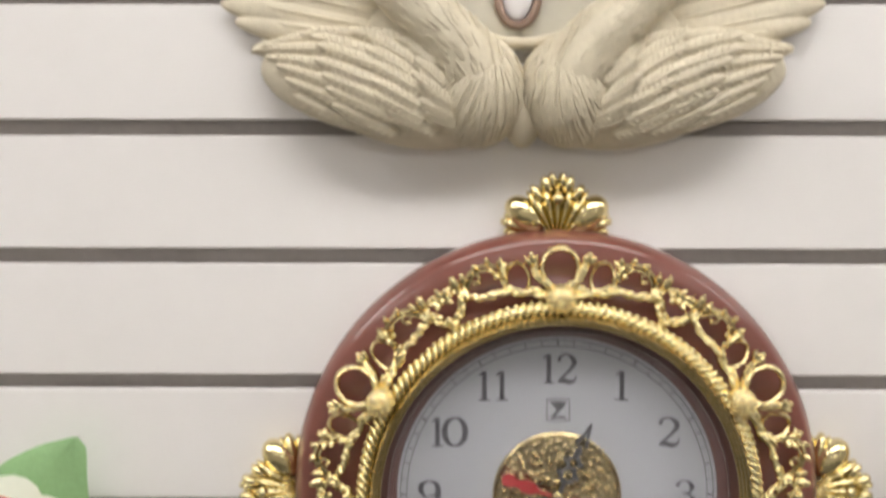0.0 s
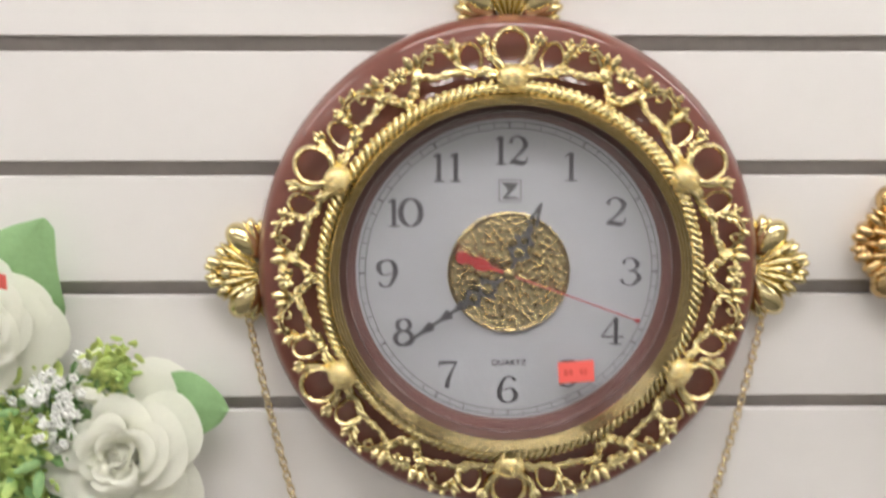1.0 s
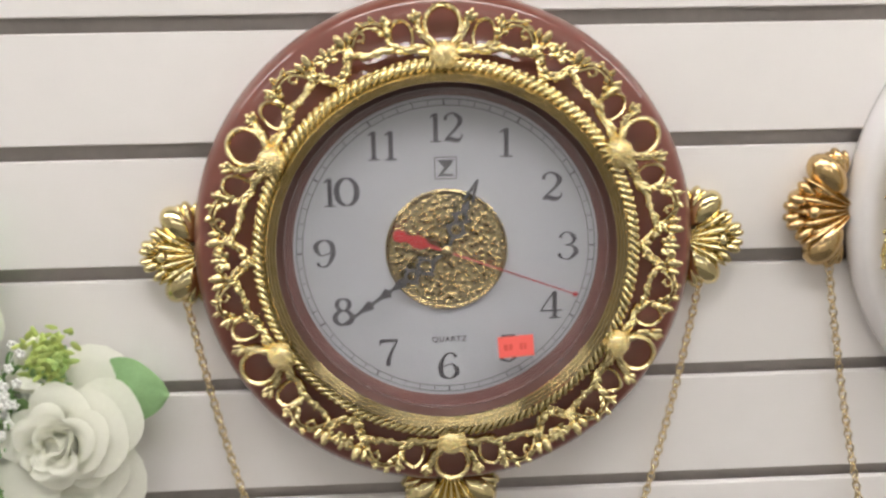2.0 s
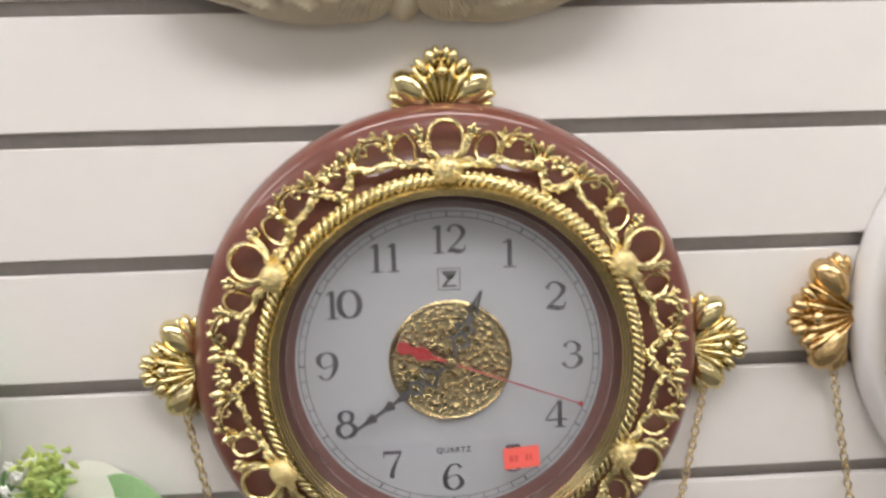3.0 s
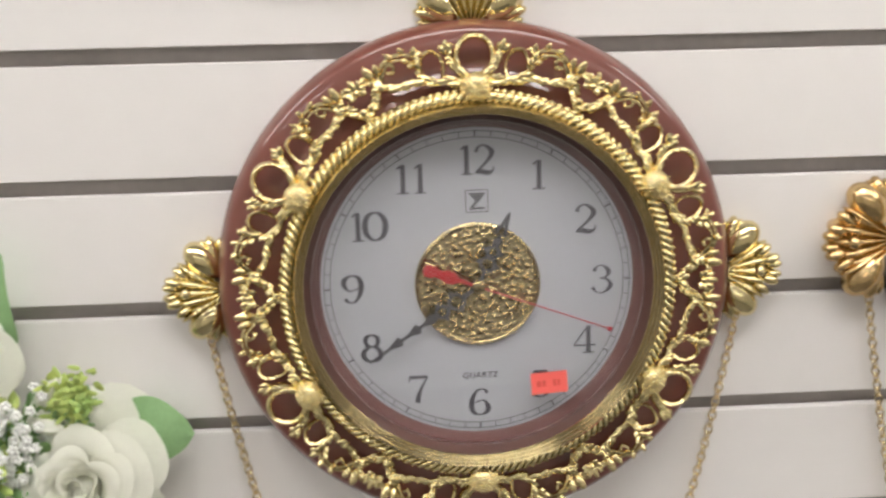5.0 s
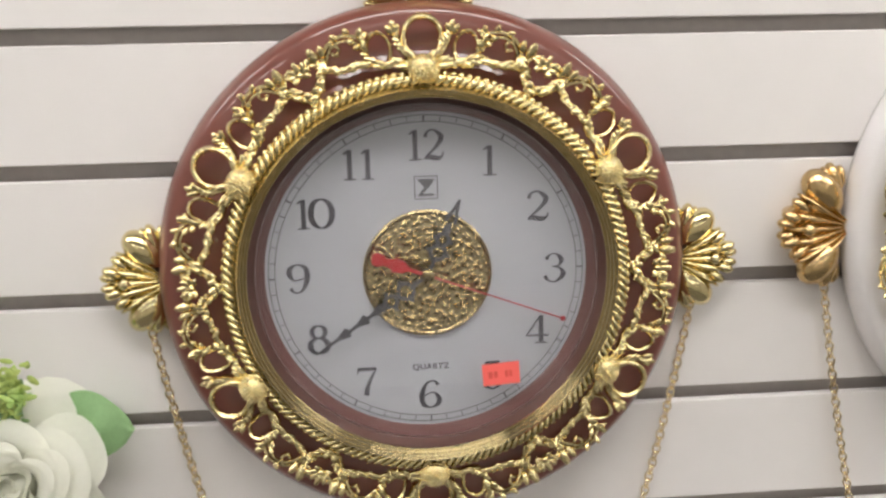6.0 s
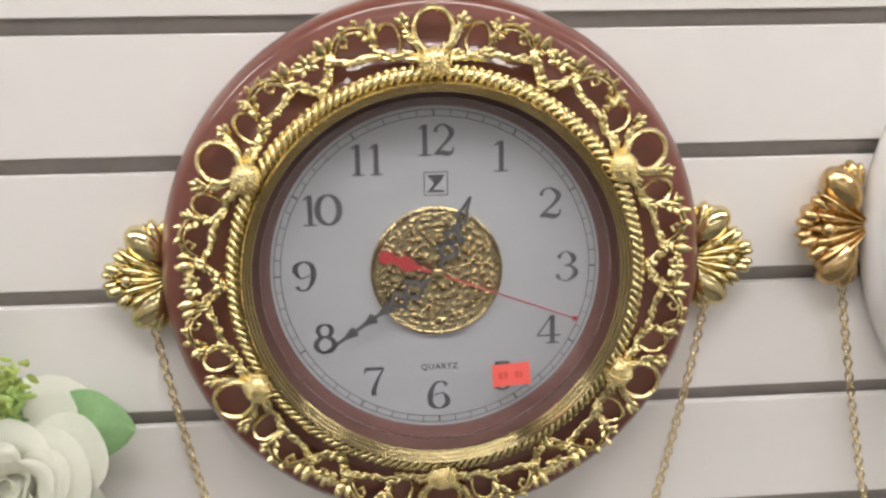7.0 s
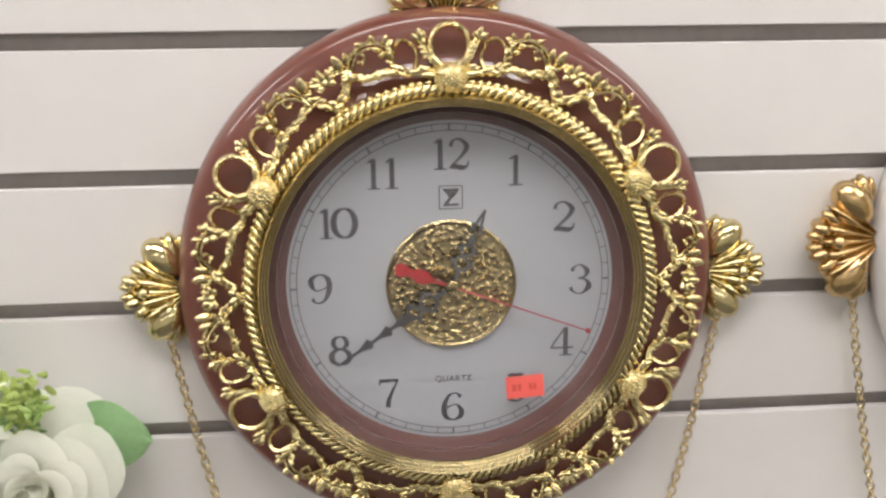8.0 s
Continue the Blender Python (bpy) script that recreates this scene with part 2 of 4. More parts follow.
def room():
    back = Geo()
    back.box((-HALF, 0.0100, 0), (HALF, 0.14, HIGH))
    wall = solid("wall_north", back, GROOVE, "white slatwall panel with grey horizontal slots", "wall", kind="structure")
    h = PITCH / 2 - SLOT / 2
    prof = [(-h + 0.0006, 0.0), (h - 0.0006, 0.0), (h, 0.0006), (h, 0.0055), (h - 0.003, 0.0060), (h - 0.003, 0.0100),
            (-h + 0.003, 0.0100), (-h + 0.003, 0.0060), (-h, 0.0055), (-h, 0.0006)]
    g = Geo()
    k = len(prof)
    g.add([(x, y, z) for x in (-HALF, HALF) for z, y in prof],
          [(i, (i + 1) % k, k + (i + 1) % k, k + i) for i in range(k)] + [tuple(range(k)), tuple(range(k, 2 * k))])
    me = g.mesh("slat", MELAMINE, 30)
    for i in range(-20, 15):
        part("slat", me, MELAMINE, wall, m=pose(0, 0, LEVEL + (i + 0.5) * PITCH))
    for name, lo, hi, mat, label, cat in (
            ("wall_south", (-HALF, BACK - 0.1, 0), (HALF, BACK, HIGH), PAINT, "plain beige painted shop wall", "wall"),
            ("wall_west", (-HALF - 0.1, BACK - 0.1, 0), (-HALF, 0.14, HIGH), PAINT, "plain beige painted shop wall", "wall"),
            ("wall_east", (HALF, BACK - 0.1, 0), (HALF + 0.1, 0.14, HIGH), PAINT, "plain beige painted shop wall", "wall"),
            ("floor", (-HALF - 0.1, BACK - 0.1, -0.1), (HALF + 0.1, 0.14, 0), FLOORING, "grey vinyl shop floor", "floor"),
            ("ceiling", (-HALF - 0.1, BACK - 0.1, HIGH), (HALF + 0.1, 0.14, HIGH + 0.1), CEILING, "white suspended shop ceiling", "ceiling")):
        g = Geo()
        g.box(lo, hi)
        solid(name, g, mat, label, cat, kind="structure")


def ceiling_light(m):
    lamp = thing("ceiling_light", "white fluorescent ceiling light with a glowing diffuser", "ceiling light", m, "ceiling lights")
    f = Geo()
    for lo, hi in (((-0.62, -0.17, -0.05), (0.62, -0.15, 0)), ((-0.62, 0.15, -0.05), (0.62, 0.17, 0)),
                   ((-0.62, -0.15, -0.05), (-0.60, 0.15, 0)), ((0.60, -0.15, -0.05), (0.62, 0.15, 0))):
        f.box(lo, hi)
    part("frame", f, STEEL, lamp)
    d = Geo()
    d.box((-0.598, -0.148, -0.04), (0.598, 0.148, -0.02))
    part("diffuser", d, DIFFUSER, lamp)
    return lamp


room()
first_light = ceiling_light(pose(0.05, -0.74, HIGH))
for lx, ly in ((-1.55, -0.74), (1.65, -0.74), (-1.55, -3.3), (0.05, -3.3), (1.65, -3.3)):
    copy_thing(first_light, pose(lx, ly, HIGH))


# ---- the round gilt clocks ----
DIGITS = {
    "0": [[(0.31 * math.cos(a), 0.5 + 0.47 * math.sin(a), 0.05 + 0.13 * abs(math.cos(a))) for a in np.linspace(0, 2 * math.pi, 33)]],
    "1": [[(0, 0, .14), (0, .98, .14)], [(-.18, .022, .045), (.18, .022, .045)], [(-.17, .84, .05), (-.02, .96, .07)]],
    "2": [spline([(-.22, .74, .13), (-.17, .9, .07), (.02, .97, .06), (.23, .75, .16), (.12, .47, .1), (-.22, .1, .05)]),
          spline([(-.25, .05, .06), (-.1, .1, .14), (.12, .05, .14), (.26, .12, .06), (.28, .27, .04)])],
    "3": [spline([(-.21, .78, .13), (-.12, .94, .05), (.04, .97, .05), (.2, .77, .15), (.12, .57, .06), (-.05, .53, .04)]),
          spline([(-.05, .53, .04), (.15, .48, .07), (.25, .26, .16), (.05, .02, .05), (-.15, .06, .05), (-.25, .22, .13)])],
    "4": [[(.08, .97, .05), (-.3, .29, .05)], [(-.31, .28, .055), (.31, .28, .055)], [(.1, .98, .14), (.1, 0, .14)], [(-.07, .022, .045), (.27, .022, .045)]],
    "5": [[(-.19, .93, .12), (.2, .95, .10)], [(-.19, .95, .04), (-.21, .5, .04)],
          spline([(-.21, .5, .04), (.05, .6, .05), (.24, .3, .16), (.05, .02, .05), (-.22, .12, .11)])],
    "6": [spline([(.21, .82, .12), (.1, .96, .05), (-.1, .89, .08), (-.24, .5, .16), (-.2, .15, .14), (0, .02, .05), (.2, .15, .14),
                  (.22, .35, .15), (.1, .55, .05), (-.1, .5, .04), (-.22, .38, .04)])],
    "7": [[(-.25, .93, .12), (.25, .94, .10)], [(-.24, .97, .05), (-.26, .76, .04)], spline([(.25, .94, .05), (.08, .55, .09), (-.02, .2, .14), (-.03, 0, .15)])],
    "8": [[(0.18 * math.cos(a), 0.76 + 0.21 * math.sin(a), 0.045 + 0.10 * abs(math.cos(a))) for a in np.linspace(0, 2 * math.pi, 29)],
          [(0.24 * math.cos(a), 0.28 + 0.26 * math.sin(a), 0.045 + 0.12 * abs(math.cos(a))) for a in np.linspace(0, 2 * math.pi, 29)]],
}
DIGITS["9"] = [[(-x, 0.98 - z, w) for x, z, w in s] for s in DIGITS["6"]]
TALL = 0.0176      # height of the numerals


def numeral(text, x, z, y):
    g = Geo()
    step, wide = 0.58, 1.24 if len(text) == 1 else 1.12
    for i, ch in enumerate(text):
        cx = (i - (len(text) - 1) / 2) * step
        for j, s in enumerate(DIGITS[ch]):
            g.ribbon([(x + (cx + px * wide) * TALL, z + (pz - 0.5) * TALL, w * 1.12 * TALL) for px, pz, w in s], y - 0.00006 * j)
    return g


def filigree():
    """One sixth of the openwork: a ring loop with leaves, scrolls, twigs and buds to both sides."""
    g, ring, ovals, sprays = Geo(), Geo(), [], []
    rnd = random.Random(5)
    Y = -0.0290
    ring.tube([(0.0104 * math.sin(a), Y - 0.002 + 0.0015 * math.cos(a), 0.1345 + 0.0112 * math.cos(a)) for a in np.linspace(0, 2 * math.pi, 33)[:-1]],
           0.0018, 8, closed=True, flat=1.4)
    for s in (-1, 1):
        loop, spray = Geo(), Geo()
        ovals.append(loop)
        sprays.append(spray)

        def P(deg, r, y=0.0):
            if r > 0.130:
                r -= 0.0028 * min(1, max(0, (deg - 9) / 8)) * min(1, (r - 0.130) / 0.007)
            return polar(s * deg, r, Y + y)

        def leaf(deg, r, turn, length, width, y=-0.001, lift=-0.0015):
            o = Vector(P(deg, r, y))
            w = radians(s * (deg + turn))
            d = Vector((math.sin(w), 0, math.cos(w)))
            q = Vector((d.z, 0, -d.x))
            spray.blob(o + d * length * 0.5 + Vector((0, lift, 0)) * 0.5, q * width * 1.75, Vector((0, 0.0019, 0)), d * length * 0.66 + Vector((0, lift, 0)), 9, 7, 0.35)

        def twig(ctrl, r0, r1, rough=0.25, sides=6):
            pts = spline([P(*k) for k in ctrl], 7)
            n = len(pts)
            g.tube(pts, [1.2 * (r0 + (r1 - r0) * i / n) * (1 + 0.6 * rough * rnd.uniform(-1, 1)) for i in range(n)], sides, flat=1.2)
            for i in range(1, n - 1, 2) if rough else ():
                p, t = Vector(pts[i]), (Vector(pts[i + 1]) - Vector(pts[i - 1])).normalized()
                q = t.cross(Vector((0, -1, 0))).normalized() * rnd.choice((-1, 1))
                f = (t * rnd.uniform(0.7, 1.0) + q * rnd.uniform(0.2, 0.8)).normalized()
                e = f.cross(Vector((0, -1, 0))).normalized()
                w = (r0 + r1) * rnd.uniform(0.46, 0.74) * (0.75 + 1.2 * rough)
                g.blob(p + q * w * 0.45 + Vector((0, -0.0013, 0)), e * w, (0, w * 0.9, 0), f * w * 1.5 + Vector((0, -0.0006, 0)), 7, 5, 0.45)

        # oval loop beside the ring
        c = Vector(P(10.6, 0.1305))
        out = Vector(polar(s * 10.6, 1.0))
        q = Vector((out.z, 0, -out.x))
        loop.tube([c + out * 0.0092 * math.cos(a) + q * 0.0066 * math.sin(a) + Vector((0, 0.0012 * math.sin(3 * a), 0)) for a in np.linspace(0, 2 * math.pi, 25)[:-1]],
               0.0013, 7, closed=True, flat=1.5)
        # sprig of three leaves between ring and loop
        twig([(2.5, 0.1235, -0.002), (5.0, 0.129, -0.002), (6.3, 0.137, -0.002)], 0.0026, 0.0014, 0.1)
        for turn, ln in ((-28, 0.0052), (4, 0.0066), (40, 0.0056)):
            leaf(6.5, 0.137, turn, ln, 0.0015, -0.002)
        twig([(3.0, 0.121, -0.001), (6.5, 0.1215, -0.002), (10.5, 0.1215, 0), (13, 0.123, 0)], 0.0022, 0.0013, 0.3)
        # C scroll with a curled end
        twig([(14.0, 0.1385), (15.2, 0.1425, -0.001), (18.0, 0.1455, -0.002), (21.2, 0.1440, -0.001), (23.4, 0.1395), (24.0, 0.1345)], 0.0010, 0.0014, 0)
        twig([(14.6, 0.1370, -0.001), (16.0, 0.1408, -0.002), (18.4, 0.1430, -0.003), (20.8, 0.1418, -0.002), (22.5, 0.1380, -0.001), (23.2, 0.1345)], 0.0008, 0.0012, 0)
        twig([(21.0, 0.1435, -0.002), (19.5, 0.1405, -0.002), (20.2, 0.1375, -0.001), (21.4, 0.1385, -0.001)], 0.0010, 0.0012, 0)
        twig([(13.6, 0.1295), (14.2, 0.1345, -0.002), (14.0, 0.1400, -0.002), (13.2, 0.1430, -0.001)], 0.0013, 0.0012, 0.35)
        for dg, r, tn, ln in ((14.4, 0.141, -20, 0.0046), (16.6, 0.1445, 10, 0.004), (15.6, 0.1395, 60, 0.004), (19.0, 0.1448, 50, 0.004), (14.6, 0.136, 80, 0.0036)):
            leaf(dg, r, tn, ln, 0.0013, -0.002)
        g.blob(P(20.3, 0.1372, -0.002), (0.0014, 0, 0), (0, 0.0014, 0), (0, 0, 0.0014), 7, 5)
        # bud and its collar
        leaf(25.3, 0.1385, 8, 0.0072, 0.0019, -0.003)
        leaf(23.6, 0.139, -10, 0.0058, 0.0016, -0.002)
        # inner twig round the long gap
        twig([(10.5, 0.1215), (13.0, 0.1248, -0.001), (16.5, 0.1262, -0.001), (20.5, 0.1263, -0.001), (23.2, 0.1278), (25.6, 0.1290), (26.6, 0.1255), (28.4, 0.121), (30.2, 0.1178)], 0.0013, 0.0018, 0.4)
        twig([(24.0, 0.1345), (24.9, 0.1315, -0.001), (25.6, 0.1285)], 0.0018, 0.0016, 0.3)
        for dg, r, tn, ln in ((13.4, 0.1255, 40, 0.0032), (17.5, 0.1265, 100, 0.003), (21.0, 0.1268, 100, 0.003), (24.6, 0.1285, 60, 0.0036), (25.6, 0.1265, 150, 0.0036), (27.4, 0.1235, 160, 0.0034), (28.8, 0.121, 140, 0.003)):
            leaf(dg, r, tn, ln, 0.0013, -0.0015)
        # arm out to the star leaf
        twig([(25.2, 0.1375), (26.8, 0.1395, -0.001), (28.4, 0.1385, -0.001), (30.2, 0.1360)], 0.0012, 0.0016, 0.25)
        for tn, ln in ((-12, 0.0074), (28, 0.0062), (72, 0.0050), (118, 0.0042)):
            leaf(30.0 - 0.5, 0.1352, -tn, ln, 0.0014, -0.0025)
        spray.blob(P(30.0, 0.1358, -0.0035), (0.0020, 0, 0), (0, 0.0018, 0), (0, 0, 0.0020), 8, 6)
        leaf(29.4, 0.119, -20, 0.005, 0.0018, -0.002)
    return g, ring, ovals, sprays


def button():
    """The domed flower set before each ring loop."""
    g = Geo()
    Y = -0.0360
    g.blob((0, Y, 0.1180), (0.0092, 0, 0), (0, 0.0078, 0), (0, 0, 0.0082), 18, 10)
    for j, (rad, n) in enumerate(((0.0082, 24), (0.0066, 19), (0.0048, 14), (0.0030, 9), (0.0012, 4))):
        for i in range(n):
            a = 2 * math.pi * (i + 0.5 * j) / n
            k = math.sqrt(max(0, 1 - (rad / 0.0092) ** 2))
            g.blob((rad * math.cos(a), Y - 0.0076 * k, 0.1180 + 0.88 * rad * math.sin(a)), (0.0009, 0, 0), (0, 0.0008, 0), (0, 0, 0.0009), 6, 4)
    for s in (-1, 1):
        for turn, ln in ((42, 0.0095), (85, 0.0100)):
            d = Vector((s * math.sin(radians(turn)), 0, math.cos(radians(turn))))
            q = Vector((d.z, 0, -d.x))
            g.blob(Vector((0, Y + 0.002, 0.1180)) + d * (ln + 0.001), q * 0.0024, (0, 0.0022, 0), d * 0.0050, 8, 6, 0.2)
    return g


def rope(radius, y, count):
    """A twisted cord of slanting S-shaped strands over a scalloped band."""
    g = Geo()
    for i in range(count):
        a = 2 * math.pi * i / count

        def at(turn, out, deep):
            w = a + turn * 2 * math.pi / count
            return ((radius + out) * math.sin(w), y + deep, (radius + out) * math.cos(w))
        pts = spline([at(-0.85, -0.0030, 0.0016), at(-0.5, -0.0022, -0.0004), at(0.0, 0.0, -0.0011), at(0.5, 0.0022, -0.0002), at(0.85, 0.0031, 0.0020)], 3)
        n = len(pts) - 1
        g.tube(pts, [0.0005 + 0.0009 * math.sin(math.pi * k / n) ** 0.7 for k in range(n + 1)], 7)
        o = Vector(at(0.5, 0.0032, 0.0046))
        out = Vector((math.sin(a), 0, math.cos(a)))
        g.blob(o, Vector((out.z, 0, -out.x)) * 0.0026, (0, 0.0042, 0), out * 0.0022, 8, 6)
    g.lathe([(radius - 0.0036, y + 0.0030), (radius - 0.0020, y + 0.0014), (radius + 0.0020, y + 0.0018), (radius + 0.0034, y + 0.0040), (radius + 0.0036, y + 0.0075)], 128)
    return g


def shell_ornament():
    """A shell-shaped finial that points up: a fluted middle with a trefoil tip between two swelling side lobes."""
    g = Geo()
    na, nr = 108, 16
    vs = []
    for i in range(na + 1):
        w = -40 + 80 * i / na
        ridge = abs(math.cos(math.pi * w / 13.4))
        R = 0.0262 + 0.0088 * math.exp(-(abs(w) / 26) ** 4) + 0.0026 * ridge
        for j in range(nr + 1):
            t = j / nr
            y = -0.0050 - 0.0070 * math.sin(math.pi * (0.10 + 0.72 * t)) - 0.0058 * ridge * t ** 0.6 * (1.15 - 0.55 * t)
            y += 0.0050 * max(0, t - 0.82) / 0.18 * (1 - 0.5 * ridge)
            y -= 0.0030 * math.exp(-((t - 0.72) / 0.10) ** 2) * math.exp(-(w / 24) ** 2)
            vs.append((R * t * math.sin(radians(w)), y, -0.003 + R * t * math.cos(radians(w))))
    k = nr + 1
    g.add(vs, [(i * k + j, i * k + j + 1, (i + 1) * k + j + 1, (i + 1) * k + j) for i in range(na) for j in range(nr)])
    edge = [vs[i * k + nr] for i in range(na + 1)]
    g.add(edge + [(x * 0.94, -0.0005, z * 0.94) for x, y, z in edge], [(i, i + 1, na + 2 + i, na + 1 + i) for i in range(na)])
    lobes, tip = [], Geo()
    for s in (-1, 1):
        lobe = Geo()
        lobes.append(lobe)
        for into, x, z, y, a, b, deep, turn in (
                (lobe, 0.0182, 0.0136, -0.0085, 0.0078, 0.0138, 0.0080, 50), (lobe, 0.0225, 0.0072, -0.0060, 0.0034, 0.0108, 0.0055, 74),
                (lobe, 0.0248, 0.0030, -0.0045, 0.0020, 0.0065, 0.0035, 84), (lobe, 0.0262, 0.0120, -0.0070, 0.0016, 0.0052, 0.0036, 66),
                (tip, 0.0116, 0.0180, -0.0115, 0.0016, 0.0120, 0.0050, 33), (tip, 0.0118, 0.0262, -0.0120, 0.0026, 0.0058, 0.0036, 38),
                (tip, 0.0064, 0.0310, -0.0128, 0.0028, 0.0056, 0.0038, 20), (tip, 0.0030, 0.0335, -0.0120, 0.0024, 0.0048, 0.0034, 5)):
            d = Vector((s * math.sin(radians(turn)), 0, math.cos(radians(turn))))
            into.blob((s * x, y, z), Vector((d.z, 0, -d.x)) * a, (0, deep, 0), d * b, 14, 10, -0.25)
    tip.blob((0, -0.0165, 0.0235), (0.0036, 0, 0), (0, 0.0030, 0), (0, 0, 0.0032), 12, 8)
    return g, lobes, tip


def filigree_meshes():
    twigs, ring, ovals, sprays = filigree()
    return (twigs.mesh("filigree", GOLD_CAST, 60), [("ring_loop", ring.mesh("ring_loop", GOLD_CAST, 60))] + [("oval_loop", o.mesh("oval_loop", GOLD_CAST, 60)) for o in ovals]
            + [("leaf_spray", o.mesh("leaf_spray", GOLD_CAST, 60)) for o in sprays])


FILIGREE = filigree_meshes()
BUTTON = button().mesh("flower_button", GOLD_CAST, 60)
SHELL = shell_ornament()


def rim_profile():
    return [(0.1500, -0.0005), (0.1540, -0.0040), (0.1552, -0.0090), (0.1543, -0.0138), (0.1516, -0.0178), (0.1494, -0.0201), (0.1482, -0.0206), (0.1450, -0.0216), (0.1410, -0.0221), (0.1355, -0.0214), (0.1310, -0.0204), (0.1285, -0.0202), (0.1270, -0.0208), (0.1230, -0.0229),
            (0.1190, -0.0250), (0.1150, -0.0271), (0.1146, -0.0300), (0.1130, -0.0315), (0.1060, -0.0315), (0.1030, -0.0310)]


def round_clock(label, m, body, gold, finial_out, with_dial, finial_gold):
    clock = thing("wall_clock", label, "clock", m, "round wall clocks")
    rim = Geo()
    rim.lathe(rim_profile(), 160)
    part("rim", rim, body, clock, sharp=50)
    # on the red clock this slope's shade is part of its colour
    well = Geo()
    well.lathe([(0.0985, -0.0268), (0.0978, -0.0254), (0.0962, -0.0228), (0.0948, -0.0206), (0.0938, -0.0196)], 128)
    part("dial_well", well, WELL_SHADE_RED if with_dial else body, clock, "inner wall sloping down to the dial", sharp=35)
    # on the red clock the deeper shade here is also in the colour
    wall = Geo()
    wall.lathe([(0.1026, -0.0364), (0.1016, -0.0340), (0.1000, -0.0300), (0.0986, -0.0270)], 128)
    part("bezel_wall", wall, SHADE_RED if with_dial else body, clock, "lacquered inner wall of the bezel")
    lip = Geo()
    ridges = [(0.1070 - 0.0044 * t, -0.0428 + 0.0066 * t - 0.00055 * math.cos(6 * math.pi * t)) for t in np.linspace(0, 1, 41)]
    lip.lathe([(0.1092, -0.0340), (0.1086, -0.0385), (0.1080, -0.0410), (0.1075, -0.0425)] + ridges + [(0.1022, -0.0358)], 256)
    part("bezel", lip, GOLD_LIP, clock, "smooth ridged gold bezel", sharp=70)
    part("rope_border", rope(0.1120, -0.0362, 156), gold, clock, "twisted gold rope border", sharp=80)
    for i in range(6):
        panel = part("filigree", FILIGREE[0], gold, clock, "openwork gold scrolls with leaves", pose(0, 0, 0, 0, 60 * i, 0))
        for name, me in FILIGREE[1]:
            part(name, me, gold, panel)
        part("flower_button", BUTTON, gold, clock, "domed gold flower", pose(0, 0, 0, 0, 60 * i, 0))
    fan = SHELL[0].mesh("shell_finial", finial_gold, 60)
    pieces = [("side_lobe", q.mesh("side_lobe", finial_gold, 60)) for q in SHELL[1]] + [("tip_leaves", SHELL[2].mesh("tip_leaves", finial_gold, 60))]
    for i, turn in enumerate((0, 90, 180, 270)):
        d = Vector((math.sin(radians(turn)), 0, math.cos(radians(turn)))) * (0.150 + finial_out)
        shell = part("shell_finial", fan, finial_gold, clock, "shell-shaped gold finial", pose(d.x, 0, d.z, 0, turn, 0) @ Matrix.Scale(1.0 if with_dial else 1.18, 4))
        for name, me in pieces:
            part(name, me, finial_gold, shell)
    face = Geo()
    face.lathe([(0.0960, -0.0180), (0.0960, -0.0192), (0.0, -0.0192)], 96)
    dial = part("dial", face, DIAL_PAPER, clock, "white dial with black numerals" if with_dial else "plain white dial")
    if not with_dial:
        return clock
    D = -0.0195
    for h in range(1, 13):
        x, _, z = polar(30 * h, 0.0748)
        part("numeral", numeral(str(h), x, z, D), INK, dial)
    for r, w in ((0.0917, 0.0005), (0.0880, 0.0005)):
        t = Geo()
        t.lathe([(r - w / 2, D), (r + w / 2, D)], 128)
        part("minute_circle", t, INK_THIN, dial)
    for k in range(60):
        w = 0.0010 if k % 5 == 0 else 0.0005
        a = Vector(polar(6 * k, 0.0880, D - 0.0001))
        b = Vector(polar(6 * k, 0.0917, D - 0.0001))
        t = Geo()
        t.ribbon([(a.x, a.z, w), (b.x, b.z, w)], D - 0.0001)
        part("minute_tick", t, INK_THIN, dial)
    # maker's mark: a framed hourglass shape
    t = Geo()
    lx, lz, s = 0.0005, 0.0503, 0.0064
    for p, q in (((-s, -s), (s, -s)), ((s, -s), (s, s)), ((s, s), (-s, s)), ((-s, s), (-s, -s))):
        t.ribbon([(lx + p[0] * 1.02, lz + p[1] * 1.02, 0.0006), (lx + q[0] * 1.02, lz + q[1] * 1.02, 0.0006)], D)
    u = s * 0.78
    t.add([(lx - u, D, lz + u), (lx + u, D, lz + u), (lx + u * .75, D, lz + u * .5), (lx - u * .1, D, lz - u * .1)], [(0, 1, 2, 3)])
    t.add([(lx - u, D, lz - u), (lx + u, D, lz - u), (lx + u * .8, D, lz - u * .72), (lx - u * .35, D, lz - u * .72), (lx + u * .75, D, lz + u * .5), (lx + u * .2, D, lz + u * .5)], [(0, 1, 2, 3), (0, 3, 4, 5)])
    part("maker_mark", t, INK_THIN, dial)
    cu = bpy.data.curves.new("lettering", "FONT")
    cu.body, cu.size, cu.align_x, cu.align_y, cu.space_character = "QUARTZ", 0.0050, "CENTER", "CENTER", 1.12
    cu.offset = 0.00010
    ob = bpy.data.objects.new("lettering", cu)
    scene.collection.objects.link(ob)
    me = bpy.data.meshes.new_from_object(ob.evaluated_get(bpy.context.evaluated_depsgraph_get()))
    bpy.data.objects.remove(ob)
    me.materials.clear()
    me.materials.append(INK)
    part("lettering", me, INK, dial, "small printed word QUARTZ", pose(0.0005, D, -0.0575, 90, 0, 0))
    # embossed gold disc at the middle
    g = Geo()
    rnd = random.Random(11)
    bumps = []
